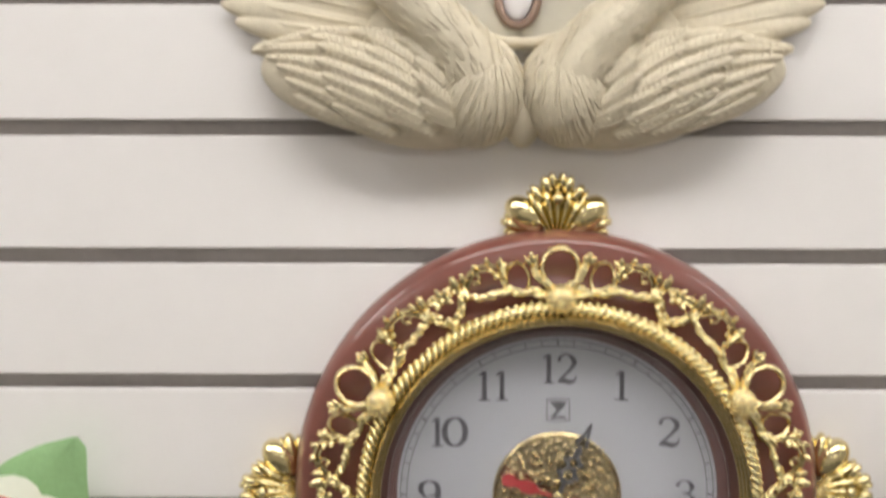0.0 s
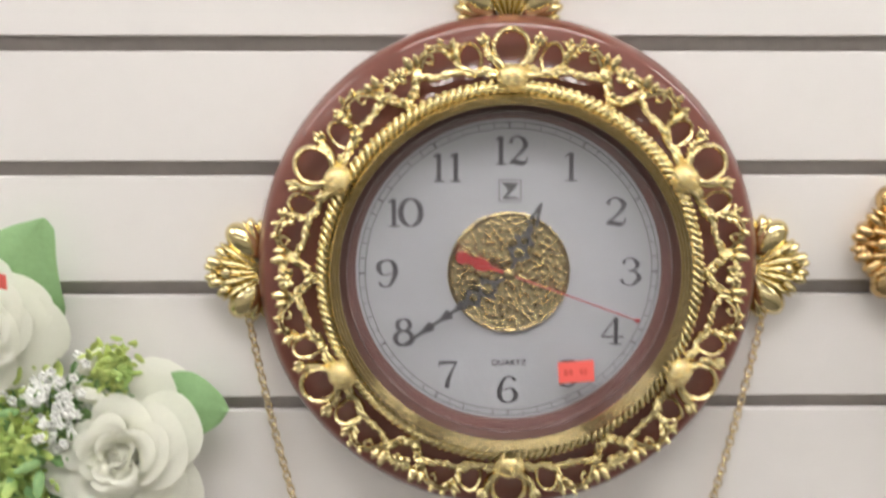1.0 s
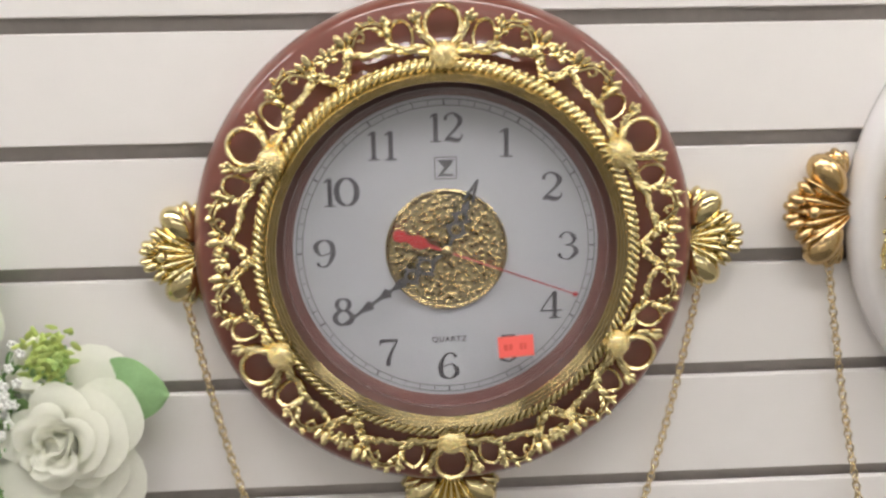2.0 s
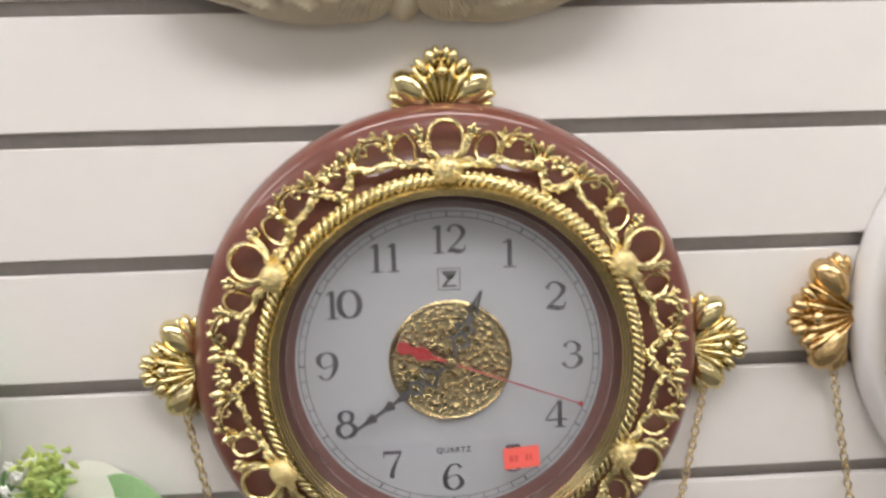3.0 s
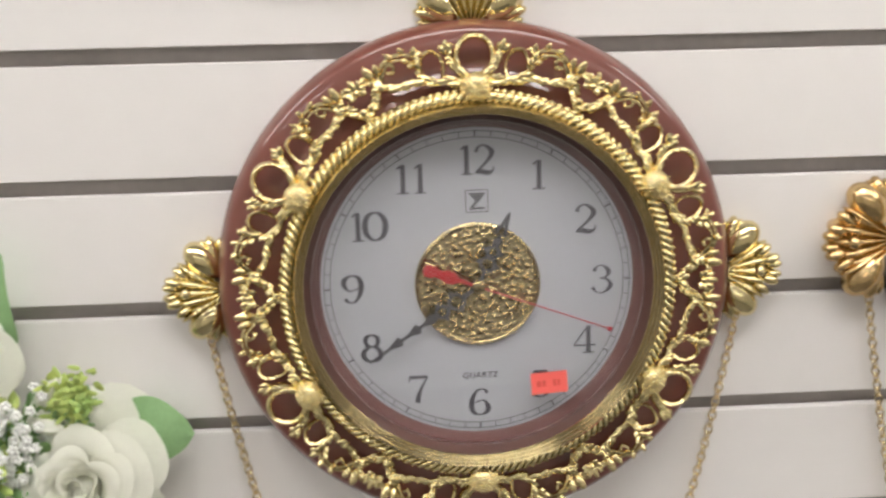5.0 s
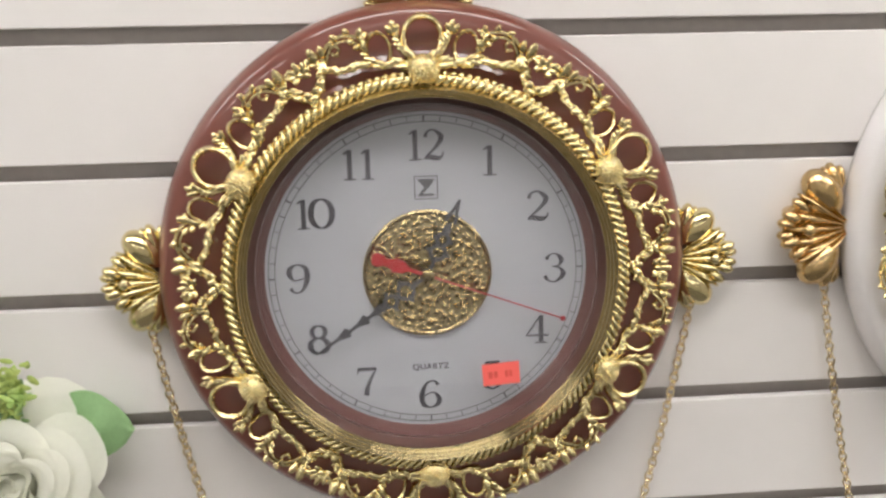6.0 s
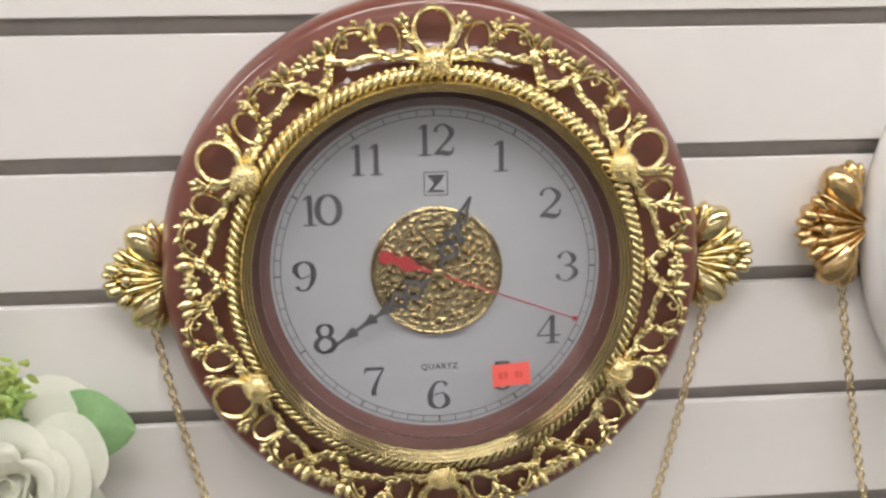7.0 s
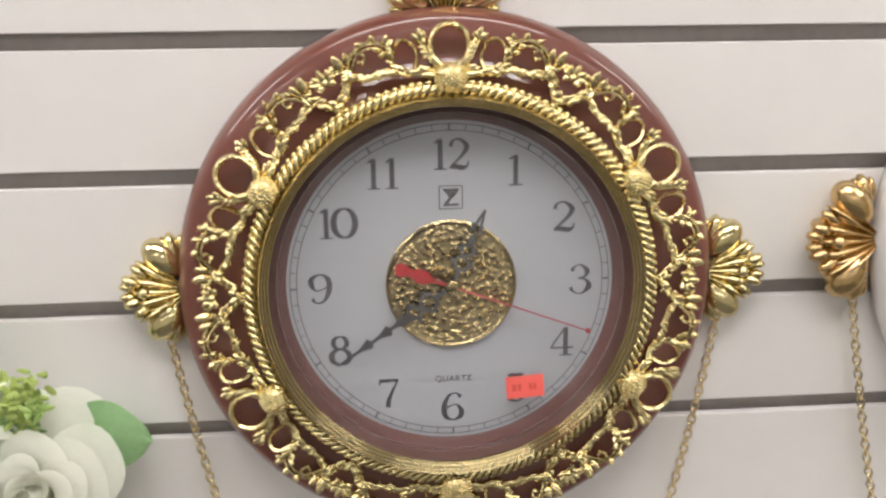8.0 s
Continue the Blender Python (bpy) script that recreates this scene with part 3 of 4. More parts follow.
    for rad, n, sz, hh in ((0.0070, 9, 0.0020, 1.0), (0.0108, 13, 0.0019, 1.0), (0.0146, 18, 0.0020, 1.1), (0.0180, 26, 0.0015, 1.0), (0.0212, 28, 0.0018, 1.2),
                           (0.0246, 36, 0.0014, 1.0), (0.0278, 38, 0.0018, 1.2), (0.0310, 50, 0.0014, 1.0), (0.0338, 60, 0.0011, 0.8)):
        for i in range(n):
            a = 2 * math.pi * (i + rnd.uniform(-.25, .25)) / n
            q = rad + rnd.uniform(-.0014, .0014)
            bumps.append((q * math.sin(a), q * math.cos(a), sz * rnd.uniform(.75, 1.2), hh * rnd.uniform(0.4, 1.2)))
    B = np.array(bumps)
    nr, na, R = 84, 240, 0.0375
    vs = []
    for j in range(nr + 1):
        r = R * j / nr
        a = np.arange(na) * 2 * math.pi / na
        x, z = r * np.sin(a), r * np.cos(a)
        hgt = (B[:, 3] * np.exp(-((x[:, None] - B[:, 0]) ** 2 + (z[:, None] - B[:, 1]) ** 2) / (B[:, 2] * 0.50) ** 2)).sum(1) * 0.0034
        edge = max(0, 1 - abs(r - 0.0362) / 0.0011) * 0.0012
        hgt = hgt * (1 if r < 0.035 else max(0, (R - r) / 0.0025) * 0.3) + edge
        vs += [(x[i], -0.0212 - hgt[i], z[i]) for i in range(na)]
    g.add(vs, [(j * na + i, j * na + (i + 1) % na, (j + 1) * na + (i + 1) % na, (j + 1) * na + i) for j in range(nr) for i in range(na)])
    g.lathe([(R, -0.0212), (R + 0.0002, -0.0192)], na)
    part("centre_disc", g, GOLD_DISC, dial, "embossed round gold disc", sharp=75)

    # hour, minute and second pointers
    def hand(name, deg, length, y, mat, label=""):
        w = radians(deg)
        d, q = (math.sin(w), math.cos(w)), (math.cos(w), -math.sin(w))
        t = Geo()
        th = 0.0005

        def shape(pts):
            n = len(pts)
            ring = [(a * d[0] + b * q[0], a * d[1] + b * q[1]) for a, b in pts] + [(a * d[0] - b * q[0], a * d[1] - b * q[1]) for a, b in pts[::-1]]
            k = len(ring)
            t.add([(x, yy, z) for yy in (y, y - th) for x, z in ring],
                  [(i, i + 1, k - 2 - i, k - 1 - i) for i in range(n - 1)] + [(k + i, k + i + 1, 2 * k - 2 - i, 2 * k - 1 - i) for i in range(n - 1)]
                  + [(i, (i + 1) % k, k + (i + 1) % k, k + i) for i in range(k)])
        for a, rad in ((0.30, 0.0042), (0.47, 0.0034)) if name == "hour_hand" else ((0.20, 0.0046), (0.33, 0.0036)):
            c = Vector((a * length * d[0], y - th / 2, a * length * d[1]))
            t.tube([c + Vector((rad * math.sin(w), 0, rad * math.cos(w))) for w in np.linspace(0, 2 * math.pi, 25)[:-1]], 0.0011, 6, closed=True, flat=0.3)
            for u in (-1, 1):
                e = Vector((q[0], 0, q[1])) * u
                t.blob(c + e * (rad + 0.0012), e * 0.0020, (0, th / 2, 0), Vector((d[0], 0, d[1])) * 0.0013, 8, 5)
        if name == "hour_hand":
            shape([(a * length, b) for a, b in ((0.0, .0012), (.18, .0010), (.23, .0016))])
            shape([(a * length, b) for a, b in ((.54, .0015), (.62, .0026), (.66, .0012), (.70, .0010))])
            for u in (-1, 1):
                pts = [(0.70, 0.0030 * u), (0.84, 0.0012 * u), (1.0, 0.0002 * u)]
                t.tube([(a * length * d[0] + b * q[0], y - th / 2, a * length * d[1] + b * q[1]) for a, b in pts], [0.0010, 0.0010, 0.0005], 6, flat=0.3)
        else:
            shape([(a * length, b) for a, b in ((0.0, .0014), (.10, .0012), (.145, .0018))])
            shape([(a * length, b) for a, b in ((.375, .0014), (.42, .0030), (.45, .0026), (.50, .0010), (.535, .0009), (.55, .0034), (.57, .0028), (.62, .0012), (.70, .0008), (.715, .0032), (.74, .0026), (.80, .0010), (.90, .0007), (1.0, .0004))])
        t.blob((0, y - th / 2, 0), (0.0042, 0, 0), (0, th / 2, 0), (0, 0, 0.0042), 16, 6)
        return part(name, t, mat, clock, label)

    hand("hour_hand", 24.0, 0.0475, -0.0245, HAND_BLACK, label="black spade-shaped hour hand")
    hand("minute_hand", 236.0, 0.0800, -0.0254, HAND_BLACK, label="black spade-shaped minute hand")
    t = Geo()
    w = radians(110.5)
    d, q = (math.sin(w), math.cos(w)), (math.cos(w), -math.sin(w))
    tip = 0.0840
    t.tube([(0, -0.0264, 0), (tip * d[0], -0.0264, tip * d[1])], [0.00055, 0.0004], 6)
    t.blob((tip * d[0], -0.0264, tip * d[1]), (0.0017, 0, 0), (0, 0.0004, 0), (0, 0, 0.0017), 12, 5)
    tail = [(0, .0008), (.012, .0012), (.0155, .0036), (.0205, .0040), (.0235, .0024), (.0265, .0022), (.0290, .0038), (.0325, .0038), (.0345, .0016)]
    ring = [(-a * d[0] + b * q[0], -a * d[1] + b * q[1]) for a, b in tail] + [(-a * d[0] - b * q[0], -a * d[1] - b * q[1]) for a, b in tail[::-1]]
    k, n = len(ring), len(tail)
    t.add([(x, yy, z) for yy in (-0.0261, -0.0267) for x, z in ring],
          [(i, i + 1, k - 2 - i, k - 1 - i) for i in range(n - 1)] + [(k + i, k + i + 1, 2 * k - 2 - i, 2 * k - 1 - i) for i in range(n - 1)]
          + [(i, (i + 1) % k, k + (i + 1) % k, k + i) for i in range(k)])
    part("second_hand", t, HAND_RED, clock, "thin red second hand with a broad tail")
    t = Geo()
    t.lathe([(0.0040, -0.0190), (0.0040, -0.0268), (0.0036, -0.0276), (0.0024, -0.0282), (0.0, -0.0285)], 20)
    part("centre_pin", t, GOLD_LIP, clock, "small gold centre pin")
    t = Geo()
    t.lathe([(0.0, -0.0290), (0.0990, -0.0290), (0.0990, -0.0304), (0.0, -0.0304)], 96)
    pane = part("glass", t, GLASS, clock, "clear glass over the dial", sharp=30)
    pane.visible_shadow = False
    return clock


CLOCK = (0.0026, 0.0, 1.6142)
WHITE = (0.4130, 0.0, 1.6310)
red_clock = round_clock("mahogany-red round wall clock with gold filigree on slatwall", pose(*CLOCK, 0, -0.25, 0), MAHOGANY, GOLD, 0.0, True, GOLD)
white_clock = round_clock("white round wall clock with gold filigree on slatwall", pose(*WHITE), WHITE_LACQUER, GOLD, 0.0030, False, GOLD_WARM)


def price_sticker():
    tag = thing("price_sticker", "small bright red price sticker on the clock glass", "sticker", pose(0.0440, -0.0306, 1.5540, 0, -4, 0))
    g = Geo()
    g.box((-0.0110, -0.0003, -0.0067), (0.0110, 0, 0.0067))
    part("paper", g, TAG, tag)
    for x0, x1 in ((-0.0075, -0.0050), (-0.0042, -0.0022), (0.0022, 0.0042), (0.0048, 0.0066)):
        g = Geo()
        g.box((x0, -0.00045, -0.0022), (x1, -0.0003, 0.0018))
        part("print_bar", g, TAG_INK, tag)
    return tag


price_sticker()


# ---- chains under the clocks ----
def link_mesh():
    g = Geo()
    g.tube([(0.0022 * math.sin(a), 0.0, 0.0034 * math.cos(a)) for a in np.linspace(0, 2 * math.pi, 17)[:-1]], 0.00066, 6, closed=True)
    return g.mesh("link", GOLD_CHAIN, 60)


LINK = link_mesh()


def chain(label, a, b, bend):
    """A chain that hangs from a to b in a catenary of the given bend."""
    ch = thing("hanging_chain", label, "chain", pose(*a), "clock chains")
    a, b = Vector(a), Vector(b)
    half = (b.x - a.x) / 2
    top = math.sinh(half / bend)
    count = int(2 * bend * top / 0.0048)
    pts = []
    for k in range(count + 2):
        u = bend * math.asinh(top * (2 * k / count - 1))
        pts.append(Vector((a.x + half + u, a.y, a.z + (b.z - a.z) * (u + half) / (2 * half) - bend * (math.cosh(half / bend) - math.cosh(u / bend)))))
    for k in range(count + 1):
        d = (pts[k + 1] - pts[k]).normalized()
        side = Vector((0, -1, 0))
        m = Matrix((d.cross(side), -side, d)).transposed().to_4x4() @ pose(0, 0, 0, 0, 0, 42 if k % 2 else -38)
        part("link", LINK, GOLD_CHAIN, ch, m=Matrix.Translation(pts[k] - a) @ m)
    return ch


chain("fine gold chain hanging from the red clock's finials", (-0.1615, -0.006, 1.590), (0.1670, -0.006, 1.594), 0.066)
chain("fine gold chain hanging from the white clock's finials", (0.2475, -0.008, 1.606), (0.5775, -0.008, 1.606), 0.063)


# ---- the resin plaque with two swans ----
SWAN_X = -0.019


def swan_plaque():
    g = Geo()
    rnd = random.Random(3)

    def V(s, u, z, y):
        return Vector((SWAN_X + s * u, y, z))

    for s in (-1, 1):
        # breast and belly
        g.blob(V(s, 0.0265, 1.8490, -0.013), (0.0290, 0, 0), (0, 0.029, 0), (0, 0, 0.0330), 24, 16)
        g.blob(V(s, 0.062, 1.8400, -0.011), Vector((s * 0.052, 0, 0.008)), (0, 0.022, 0), Vector((-s * 0.004, 0, 0.0235)), 24, 14)
        # neck and head
        neck = spline([(SWAN_X + s * u, y, z, r) for u, z, y, r in (
            (0.022, 1.838, -0.008, 0.022), (0.028, 1.857, -0.020, 0.0225), (0.041, 1.8765, -0.025, 0.0185), (0.060, 1.894, -0.026, 0.0155), (0.078, 1.913, -0.025, 0.0140), (0.090, 1.938, -0.024, 0.0130),
            (0.091, 1.965, -0.022, 0.013), (0.074, 1.990, -0.022, 0.012), (0.046, 2.000, -0.022, 0.0115), (0.030, 1.992, -0.022, 0.013), (0.018, 1.980, -0.022, 0.006))], 7)
        g.tube([p[:3] for p in neck], [p[3] for p in neck], 16)
        # back wing: long flight feathers
        for (u0, z0, u1, z1, w, y) in ((0.060, 1.866, 0.156, 1.8735, 0.0100, -0.0155), (0.060, 1.872, 0.166, 1.889, 0.0110, -0.0130), (0.060, 1.877, 0.1745, 1.900, 0.0120, -0.0118), (0.060, 1.884, 0.178, 1.914, 0.0115, -0.0105),
                                       (0.062, 1.890, 0.178, 1.930, 0.0115, -0.0095), (0.066, 1.900, 0.176, 1.954, 0.0095, -0.0085), (0.068, 1.912, 0.156, 1.972, 0.0095, -0.0080), (0.070, 1.925, 0.142, 1.990, 0.0095, -0.0075)):
            a, b = V(s, u0, z0, y), V(s, u1, z1, y + 0.004)
            d = b - a
            q = Vector((d.z, 0, -d.x)).normalized()
            g.blob((a + b) / 2, q * w, (0, 0.0065, 0), d * 0.5, 10, 12, 0.15)
            g.tube([a.lerp(b, t) + Vector((0, -0.0062 * math.sin(math.pi * min(1, t * 1.05)) , 0)) + q * 0.002 for t in np.linspace(0.1, 0.93, 9)], 0.0011, 5)
        g.blob(V(s, 0.070, 1.880, -0.010), (0.022, 0, 0), (0, 0.014, 0), (0, 0, 0.020), 14, 8)
        # front wing: a swelling leaf shape under rows of scalloped feathers
        a, b = V(s, 0.022, 1.8405, -0.026), V(s, 0.1470, 1.8625, -0.016)
        d = (b - a)
        q = Vector((-d.z * s, 0, d.x * s)).normalized()
        if q.z < 0:
            q = -q
        L = d.length
        e = d.normalized()
        g.blob(a + d * 0.52, q * 0.0292, (0, 0.0165, 0), d * 0.5, 18, 18, 0.1)

        def wing(t, w):
            """A point on the front wing, t along and w across, and its outward rise."""
            c = a + d * t + q * w * 0.0292 * math.sqrt(max(0.02, 1 - (2 * t - 1.04) ** 2))
            k = math.sqrt(max(0.03, 1 - w * w)) * math.sqrt(max(0.03, 1 - (2 * t - 1.04) ** 2))
            return c + Vector((0, -0.0158 * k, 0))

        for row, (t0, t1, n, ln, wd) in enumerate(((0.08, 0.28, 7, 0.022, 0.0056), (0.20, 0.42, 7, 0.030, 0.0058), (0.34, 0.58, 7, 0.038, 0.0056), (0.50, 0.74, 6, 0.044, 0.0050))):
            for i in range(n):
                w = -0.88 + 1.76 * i / (n - 1) + rnd.uniform(-.05, .05)
                t = t0 + (t1 - t0) * (0.5 + 0.5 * w) + rnd.uniform(-.02, .02)
                o = wing(t, w) + Vector((0, -0.0016 + 0.0009 * row, 0))
                tip = wing(min(0.97, t + 0.9 * ln / L), min(0.92, w + 0.42 * (1 - t) + 0.05)) + Vector((0, -0.0016, 0))
                f = (tip - o).normalized()
                side = f.cross(Vector((0, -1, 0))).normalized()
                nrm = side.cross(f)
                if nrm.y > 0:
                    nrm = -nrm
                g.blob(o + f * ln * 0.45, side * wd, nrm * 0.0034, f * ln * 0.56, 10, 9, 0.25)
                g.tube([o + f * ln * u + nrm * (0.0033 * math.sqrt(max(0, 1 - ((u - 0.45) / 0.56) ** 2)) + 0.0001) for u in np.linspace(-0.02, 0.95, 8)], 0.0005, 5)
                for k in range(8):
                    u = 0.02 + 0.11 * k
                    h = 0.0031 * math.sqrt(max(0, 1 - ((u - 0.45) / 0.56) ** 2))
                    for hh in (-1, 1):
                        g.blob(o + f * ln * u + side * hh * wd * 0.5 + nrm * h * 0.88, side * wd * 0.40 * hh + f * 0.0016 - nrm * 0.0004, nrm * 0.00042, f * 0.0006, 5, 4)
        # short tail feathers under the wing
        for i in range(7):
            o = V(s, 0.045 + 0.011 * i, 1.8265 + 0.0016 * i + 0.0003 * i * i, -0.026 + 0.0016 * i)
            f = Vector((s * 0.95, 0.1, 0.12 + 0.05 * i)).normalized()
            side = f.cross(Vector((0, -1, 0))).normalized()
            g.blob(o, side * 0.0042, side.cross(f) * 0.003, f * 0.0135, 8, 8, 0.3)
        # plumage lines on the breast
        for i in range(230):
            px, pz = rnd.uniform(-0.9, 0.95), rnd.uniform(-0.85, 0.75)
            if px * px + pz * pz > 0.86:
                continue
            k = math.sqrt(1 - px * px - pz * pz)
            o = Vector((SWAN_X + s * (0.0265 + 0.0290 * px), -0.013 - 0.029 * k, 1.8490 + 0.0330 * pz))
            nrm = Vector((s * px / 0.0290, -k / 0.029, pz / 0.0330)).normalized()
            f = Vector((s * (px * 0.9 + 0.25), 0, -0.75 + 0.3 * pz))
            f = (f - nrm * f.dot(nrm)).normalized()
            side = f.cross(nrm).normalized()
            g.blob(o, side * 0.0011, nrm * 0.0010, f * rnd.uniform(0.006, 0.011), 6, 6)
        # plumage lines up the neck
        for i in range(130):
            j = rnd.uniform(4, 30)
            p0, p1 = np.array(neck[int(j)]), np.array(neck[int(j) + 1])
            o, f = Vector(p0[:3]), Vector(p1[:3] - p0[:3]).normalized()
            side = f.cross(Vector((0, -1, 0))).normalized()
            w = rnd.uniform(-1.1, 1.1)
            nrm = (side * math.sin(w) + Vector((0, -1, 0)) * math.cos(w)).normalized()
            g.blob(o + nrm * p0[3], nrm.cross(f) * 0.0010, nrm * 0.0006, (f + side * 0.25 * w) * rnd.uniform(0.004, 0.007), 5, 5)
    g.blob((SWAN_X, -0.012, 1.8400), (0.013, 0, 0), (0, 0.0140, 0), (0, 0, 0.0235), 20, 14)
    # shallow ledge that ties the two together
    g.tube([(SWAN_X + 0.062 * math.sin(a), -0.016, 1.936 - 0.0600 * math.cos(a)) for a in np.linspace(-1.2, 1.2, 25)], 0.0030, 8)
    ob = solid("swan_plaque", g, PLASTER, "cream resin wall plaque of two swans with spread wings", "wall plaque", sharp=65)
    p = Geo()
    p.lathe([(0.0, -0.010), (0.080, -0.010), (0.084, -0.007), (0.084, -0.0005), (0.0, -0.0005)], 64)
    solid("round_panel", p, PLAQUE, "pale round resin panel behind the swans", "panel", pose(SWAN_X, 0, 1.957))
    r = Geo()
    r.tube([(0.0115 * math.sin(a), -0.013, 0.0165 * math.cos(a)) for a in np.linspace(0, 2 * math.pi, 33)[:-1]], 0.0026, 9, closed=True)
    pendant = thing("oval_pendant", "brown bronze oval pendant with a pale centre between the swans", "pendant", pose(SWAN_X - 0.003, 0, 1.9025))
    part("ring", r, BRONZE, pendant, "brown bronze oval ring")
    e = Geo()
    e.blob((0, -0.0115, 0), (0.0088, 0, 0), (0, 0.0035, 0), (0, 0, 0.0135), 16, 10)
    part("centre", e, WHITE_LACQUER, pendant, "glossy pale oval centre")
    return ob


swan_plaque()


# ---- the artificial bouquet ----
def petal(phi, span, rad, high, flare, droop, rnd, n=12, m=9):
    """A cupped petal about the +z axis of its flower."""
    g = Geo()
    vs = []
    tilt, wob = rnd.uniform(-0.16, 0.16), rnd.uniform(0, 6)
    for j in range(m + 1):
        t = j / m
        for i in range(n + 1):
            s = 2 * i / n - 1
            w = span * s * (0.42 + 0.58 * min(1, 1.5 * t) ** 0.7)
            u = t * (1 - 0.34 * abs(s) ** 2.4 + 0.025 * math.sin(3 * s + wob))
            r = rad * (0.25 + 0.75 * u ** 0.75) + flare * max(0, u - 0.55) ** 1.6 * 4 + 0.0018 * math.sin(3 * s + wob) * t + tilt * 0.03 * s * t
            z = high * math.sin(u * math.pi / 2) - droop * max(0, u - 0.6) ** 2 * 4 + tilt * 0.01 * t
            vs.append((r * math.cos(phi + w), r * math.sin(phi + w), z))
    g.add(vs, [(j * (n + 1) + i, j * (n + 1) + i + 1, (j + 1) * (n + 1) + i + 1, (j + 1) * (n + 1) + i) for j in range(m) for i in range(n)])
    return g


def rose(parent, centre, face, size, seed):
    rnd = random.Random(seed)
    core = Geo()
    core.tube(spline([(0.0005 * k * math.cos(k * 0.9), 0.0005 * k * math.sin(k * 0.9), 0.030 * size + 0.0003 * k) for k in range(10)], 4), 0.0011, 5)
    core.blob((0, 0, 0.016 * size), (0.012 * size, 0, 0), (0, 0.012 * size, 0), (0, 0, 0.016 * size), 12, 8)
    turn = Vector(face).to_track_quat("Z", "Y").to_matrix().to_4x4()
    head = part("rose", core, PETAL, parent, "white silk rose in full bloom", Matrix.Translation(centre) @ turn)
    for count, span, rad, high, flare, droop in ((3, 1.30, 0.0050, 0.0385, 0.001, 0.0), (3, 1.30, 0.0085, 0.0385, 0.001, 0.0), (4, 1.20, 0.0122, 0.0380, 0.002, 0.001), (4, 1.15, 0.0162, 0.0370, 0.004, 0.002),
                                                 (5, 1.02, 0.0215, 0.0345, 0.007, 0.005), (5, 0.98, 0.0275, 0.0285, 0.011, 0.008), (5, 0.95, 0.0335, 0.0180, 0.014, 0.008), (5, 0.92, 0.0390, 0.0050, 0.014, 0.005)):
        off = rnd.uniform(0, 6)
        for i in range(count):
            k = rnd.uniform(0.80, 1.14)
            part("petal", petal(off + i * 2 * math.pi / count + rnd.uniform(-.45, .45), span * rnd.uniform(0.8, 1.15), rad * size * k, high * size * rnd.uniform(0.84, 1.08), flare * size * k, droop * size * k, rnd), PETAL, head, sharp=80)
    return head


def big_leaf(parent, base, tip, wide, bow, droop, mat=LEAF, label="broad green silk leaf"):
    """A broad ovate leaf with a raised midrib and a wavy edge."""
    base, tip = Vector(base), Vector(tip)
    d = tip - base
    q = d.cross(Vector((0, -1, 0))).normalized()
    g = Geo()
    n, m, vs = 12, 8, []
    for j in range(n + 1):
        t = j / n
        w = wide * (math.sin(math.pi * t ** 0.85) ** 0.62 if 0 < t < 1 else 0.02)
        for i in range(m + 1):
            s = 2 * i / m - 1
            p = base + d * t + q * (s * w + bow * math.sin(math.pi * t))
            p.y += droop * t * t - 0.006 * math.sin(math.pi * t) + 0.003 * s * s + 0.0012 * math.sin(9 * t + 3 * s) - 0.0012 * max(0, 1 - abs(s) * 6)
            vs.append(p)
    g.add(vs, [(j * (m + 1) + i, j * (m + 1) + i + 1, (j + 1) * (m + 1) + i + 1, (j + 1) * (m + 1) + i) for j in range(n) for i in range(m)])
    return part("leaf", g, mat, parent, label, sharp=80)


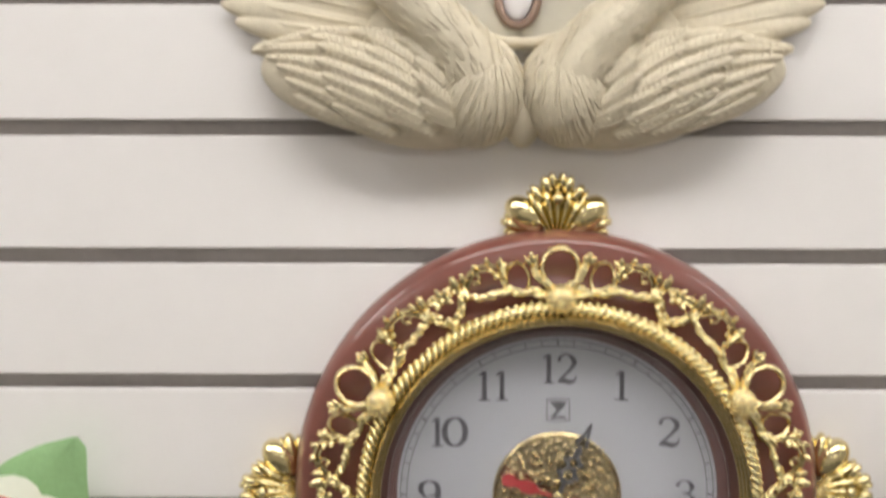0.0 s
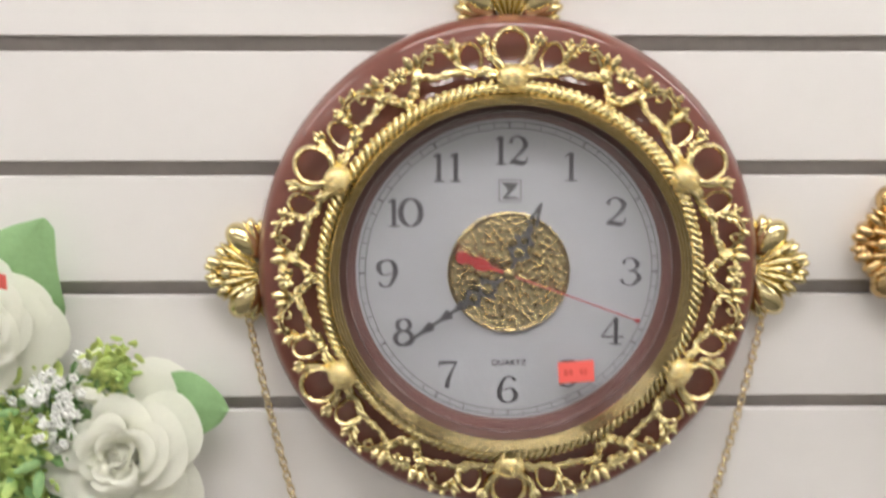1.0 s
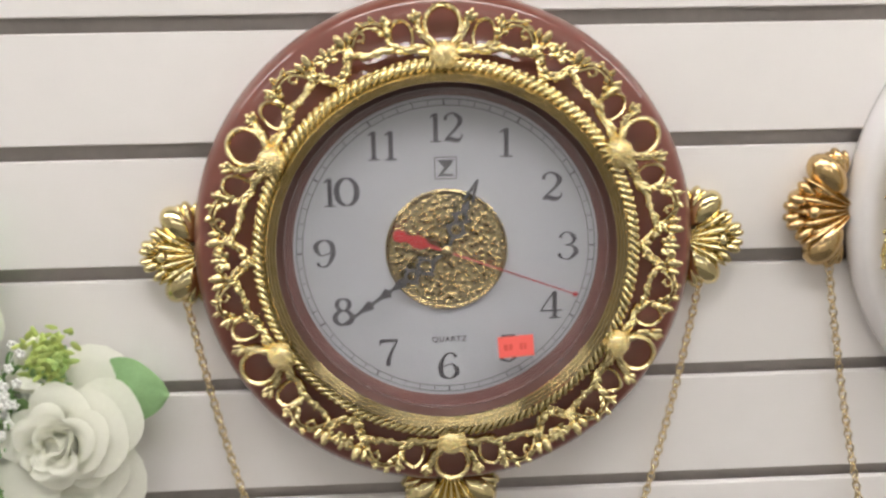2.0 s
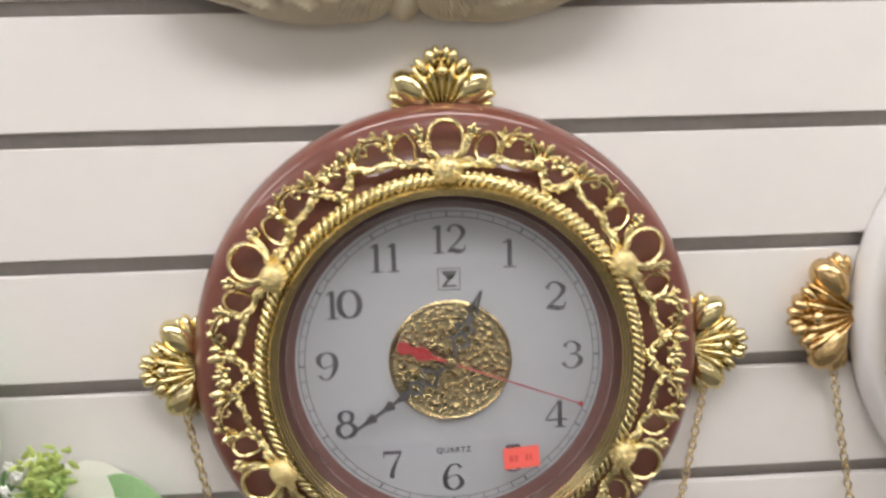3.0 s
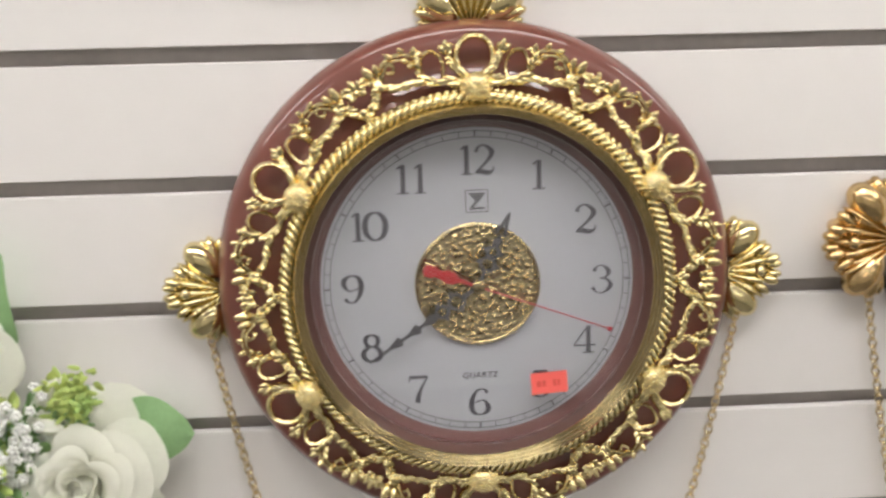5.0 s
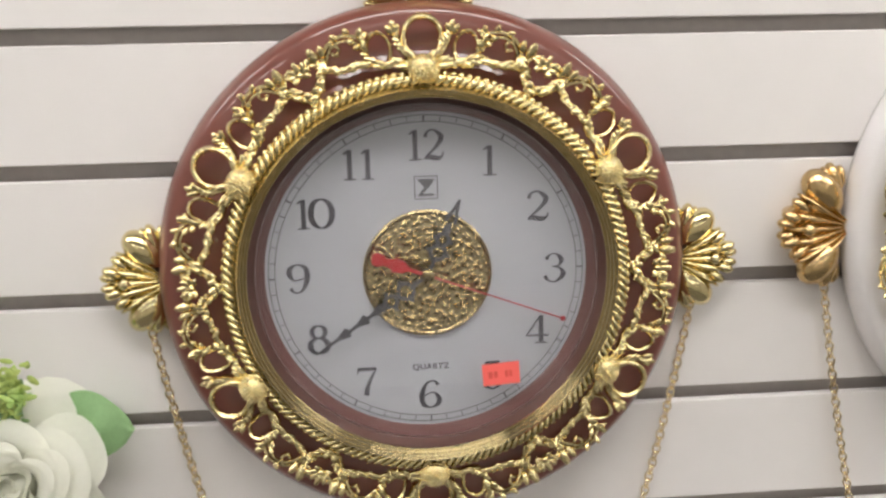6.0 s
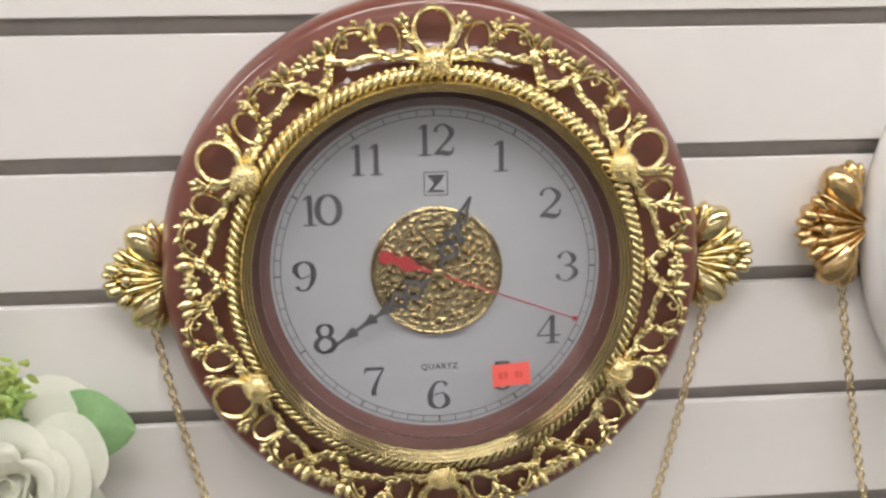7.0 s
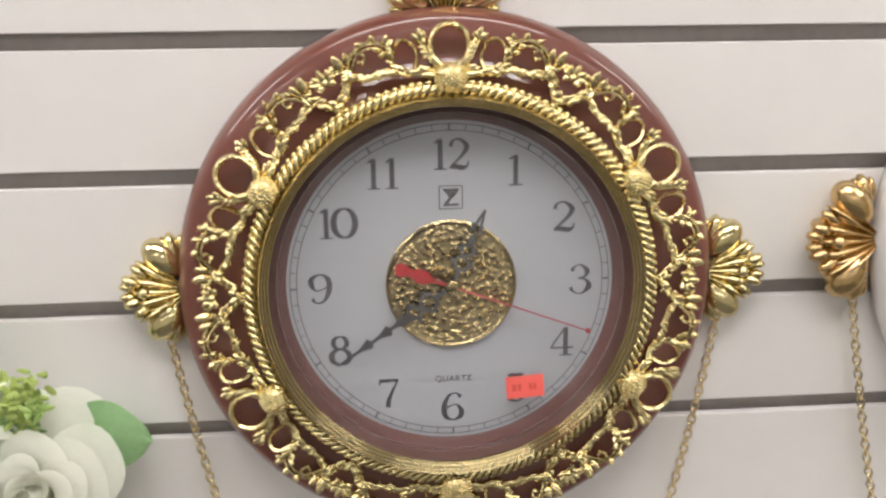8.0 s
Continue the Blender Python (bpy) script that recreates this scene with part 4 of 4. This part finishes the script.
def bouquet():
    b = thing("artificial_bouquet", "artificial bouquet of white roses, tiny blossoms and green foliage", "bouquet", pose(-0.30, 0, 1.38))
    O = Vector((-0.30, 0, 1.38))

    def W(x, y, z):
        return Vector((x, y, z)) - O

    rnd = random.Random(21)
    roses = (((-0.236, -0.026, 1.5020), (0.10, -1, 0.22), 1.0, 4), ((-0.3190, -0.030, 1.5840), (0.25, -1, 0.10), 0.95, 9))
    for c, f, s, k in roses:
        rose(b, W(*c), f, s, k)
    big_leaf(b, W(-0.2840, -0.014, 1.5820), W(-0.2775, -0.026, 1.6490), 0.0300, -0.021, 0.0)
    big_leaf(b, W(-0.2220, -0.012, 1.5330), W(-0.1720, -0.022, 1.5265), 0.0215, 0.0, 0.0)
    big_leaf(b, W(-0.2640, -0.040, 1.5480), W(-0.2370, -0.044, 1.5410), 0.0052, 0.0, 0.0, PETAL, "narrow white silk leaf")
    big_leaf(b, W(-0.2580, -0.036, 1.5540), W(-0.2410, -0.040, 1.5730), 0.0048, 0.0, 0.0, PETAL, "narrow white silk leaf")
    # stems gathered below
    for x, y, z in ((-0.236, -0.028, 1.502), (-0.312, -0.032, 1.579), (-0.262, -0.03, 1.545), (-0.238, -0.028, 1.55), (-0.295, -0.03, 1.50)):
        s = Geo()
        s.tube(spline([tuple(W(x, y, z)), tuple(W(x * 0.6 - 0.12, -0.012, 1.46)), tuple(W(-0.30 + (x + 0.28) * 0.1, -0.004, 1.38))], 8), 0.0022, 6)
        part("stem", s, STEM, b)

    # tiny white blossoms on forked sprays
    def spray(root, ends, many):
        for ex, ey, ez in ends:
            g = Geo()
            a, e = W(*root), W(ex, ey, ez)
            g.tube([a.lerp(e, t) + Vector((0, -0.004 * math.sin(math.pi * t), 0)) for t in np.linspace(0, 1, 7)], 0.0006, 5)
            tw = part("spray", g, STEM, b, "thin green spray of tiny blossoms")
            f = Geo()
            for k in range(many):
                t = rnd.uniform(0.45, 1.05)
                c = a.lerp(e, t) + Vector((rnd.gauss(0, .0042), rnd.gauss(-0.004, .004), rnd.gauss(0, .0042)))
                for i in range(5):
                    w = 2 * math.pi * i / 5 + k
                    o = c + Vector((0.0019 * math.cos(w), -0.0004, 0.0019 * math.sin(w)))
                    f.blob(o, (0.0016, 0, 0), (0, 0.0008, 0), (0, 0, 0.0016), 6, 4)
                f.tube([c, c.lerp(a.lerp(e, t - 0.1), 0.8)], 0.0003, 4)
            tagged(part("blossoms", f, TINY_WHITE, tw, "cluster of tiny white blossoms"), kind="stuff")

    spray((-0.280, -0.030, 1.495), ((-0.2560, -0.046, 1.566), (-0.2700, -0.048, 1.560), (-0.2820, -0.046, 1.552), (-0.2560, -0.048, 1.545), (-0.2950, -0.045, 1.548), (-0.2700, -0.050, 1.532)), 15)
    spray((-0.290, -0.035, 1.430), ((-0.268, -0.052, 1.468), (-0.280, -0.05, 1.462), (-0.256, -0.05, 1.458)), 9)

    # feathery tufts: needles about short stalks
    def tuft(c, size, count, mat, label):
        g = Geo()
        c = W(*c)
        for k in range(count):
            d = Vector((rnd.gauss(0, 1), rnd.gauss(-0.5, 0.7), rnd.gauss(0.35, 0.8))).normalized()
            o = c + Vector((rnd.gauss(0, .24), rnd.gauss(0, .20), rnd.gauss(0, .28))) * size
            ln = size * rnd.uniform(0.24, 0.44)
            q = d.cross(Vector((0.3, -1, 0.2))).normalized()
            g.blob(o + d * ln * 0.5, q * ln * 0.26, q.cross(d) * ln * 0.08, d * ln * 0.6, 6, 4, 0.3)
        tagged(part("foliage_tuft", g, mat, b, label), kind="stuff")

    tuft((-0.2370, -0.038, 1.5600), 0.023, 170, SPRIG, "yellow-green feathery plastic foliage")
    tuft((-0.2370, -0.032, 1.5480), 0.020, 70, SPRIG_DARK, "green feathery plastic foliage")
    tuft((-0.2860, -0.034, 1.5300), 0.034, 260, SPRIG, "yellow-green feathery plastic foliage")
    tuft((-0.2950, -0.036, 1.4960), 0.040, 420, SPRIG, "yellow-green feathery plastic foliage")
    tuft((-0.2780, -0.022, 1.5100), 0.050, 420, SPRIG_DARK, "green feathery plastic foliage")
    tuft((-0.2800, -0.030, 1.4600), 0.045, 360, SPRIG_DARK, "green feathery plastic foliage")
    return b


bouquet()


def flower_tag():
    g = Geo()
    g.box((-0.012, -0.0003, -0.005), (0.012, 0.0, 0.005))
    solid("price_label", g, TAG, "bright red paper price label on a white rose", "sticker", pose(-0.2980, -0.0600, 1.6195, 18, 10, -8))


flower_tag()
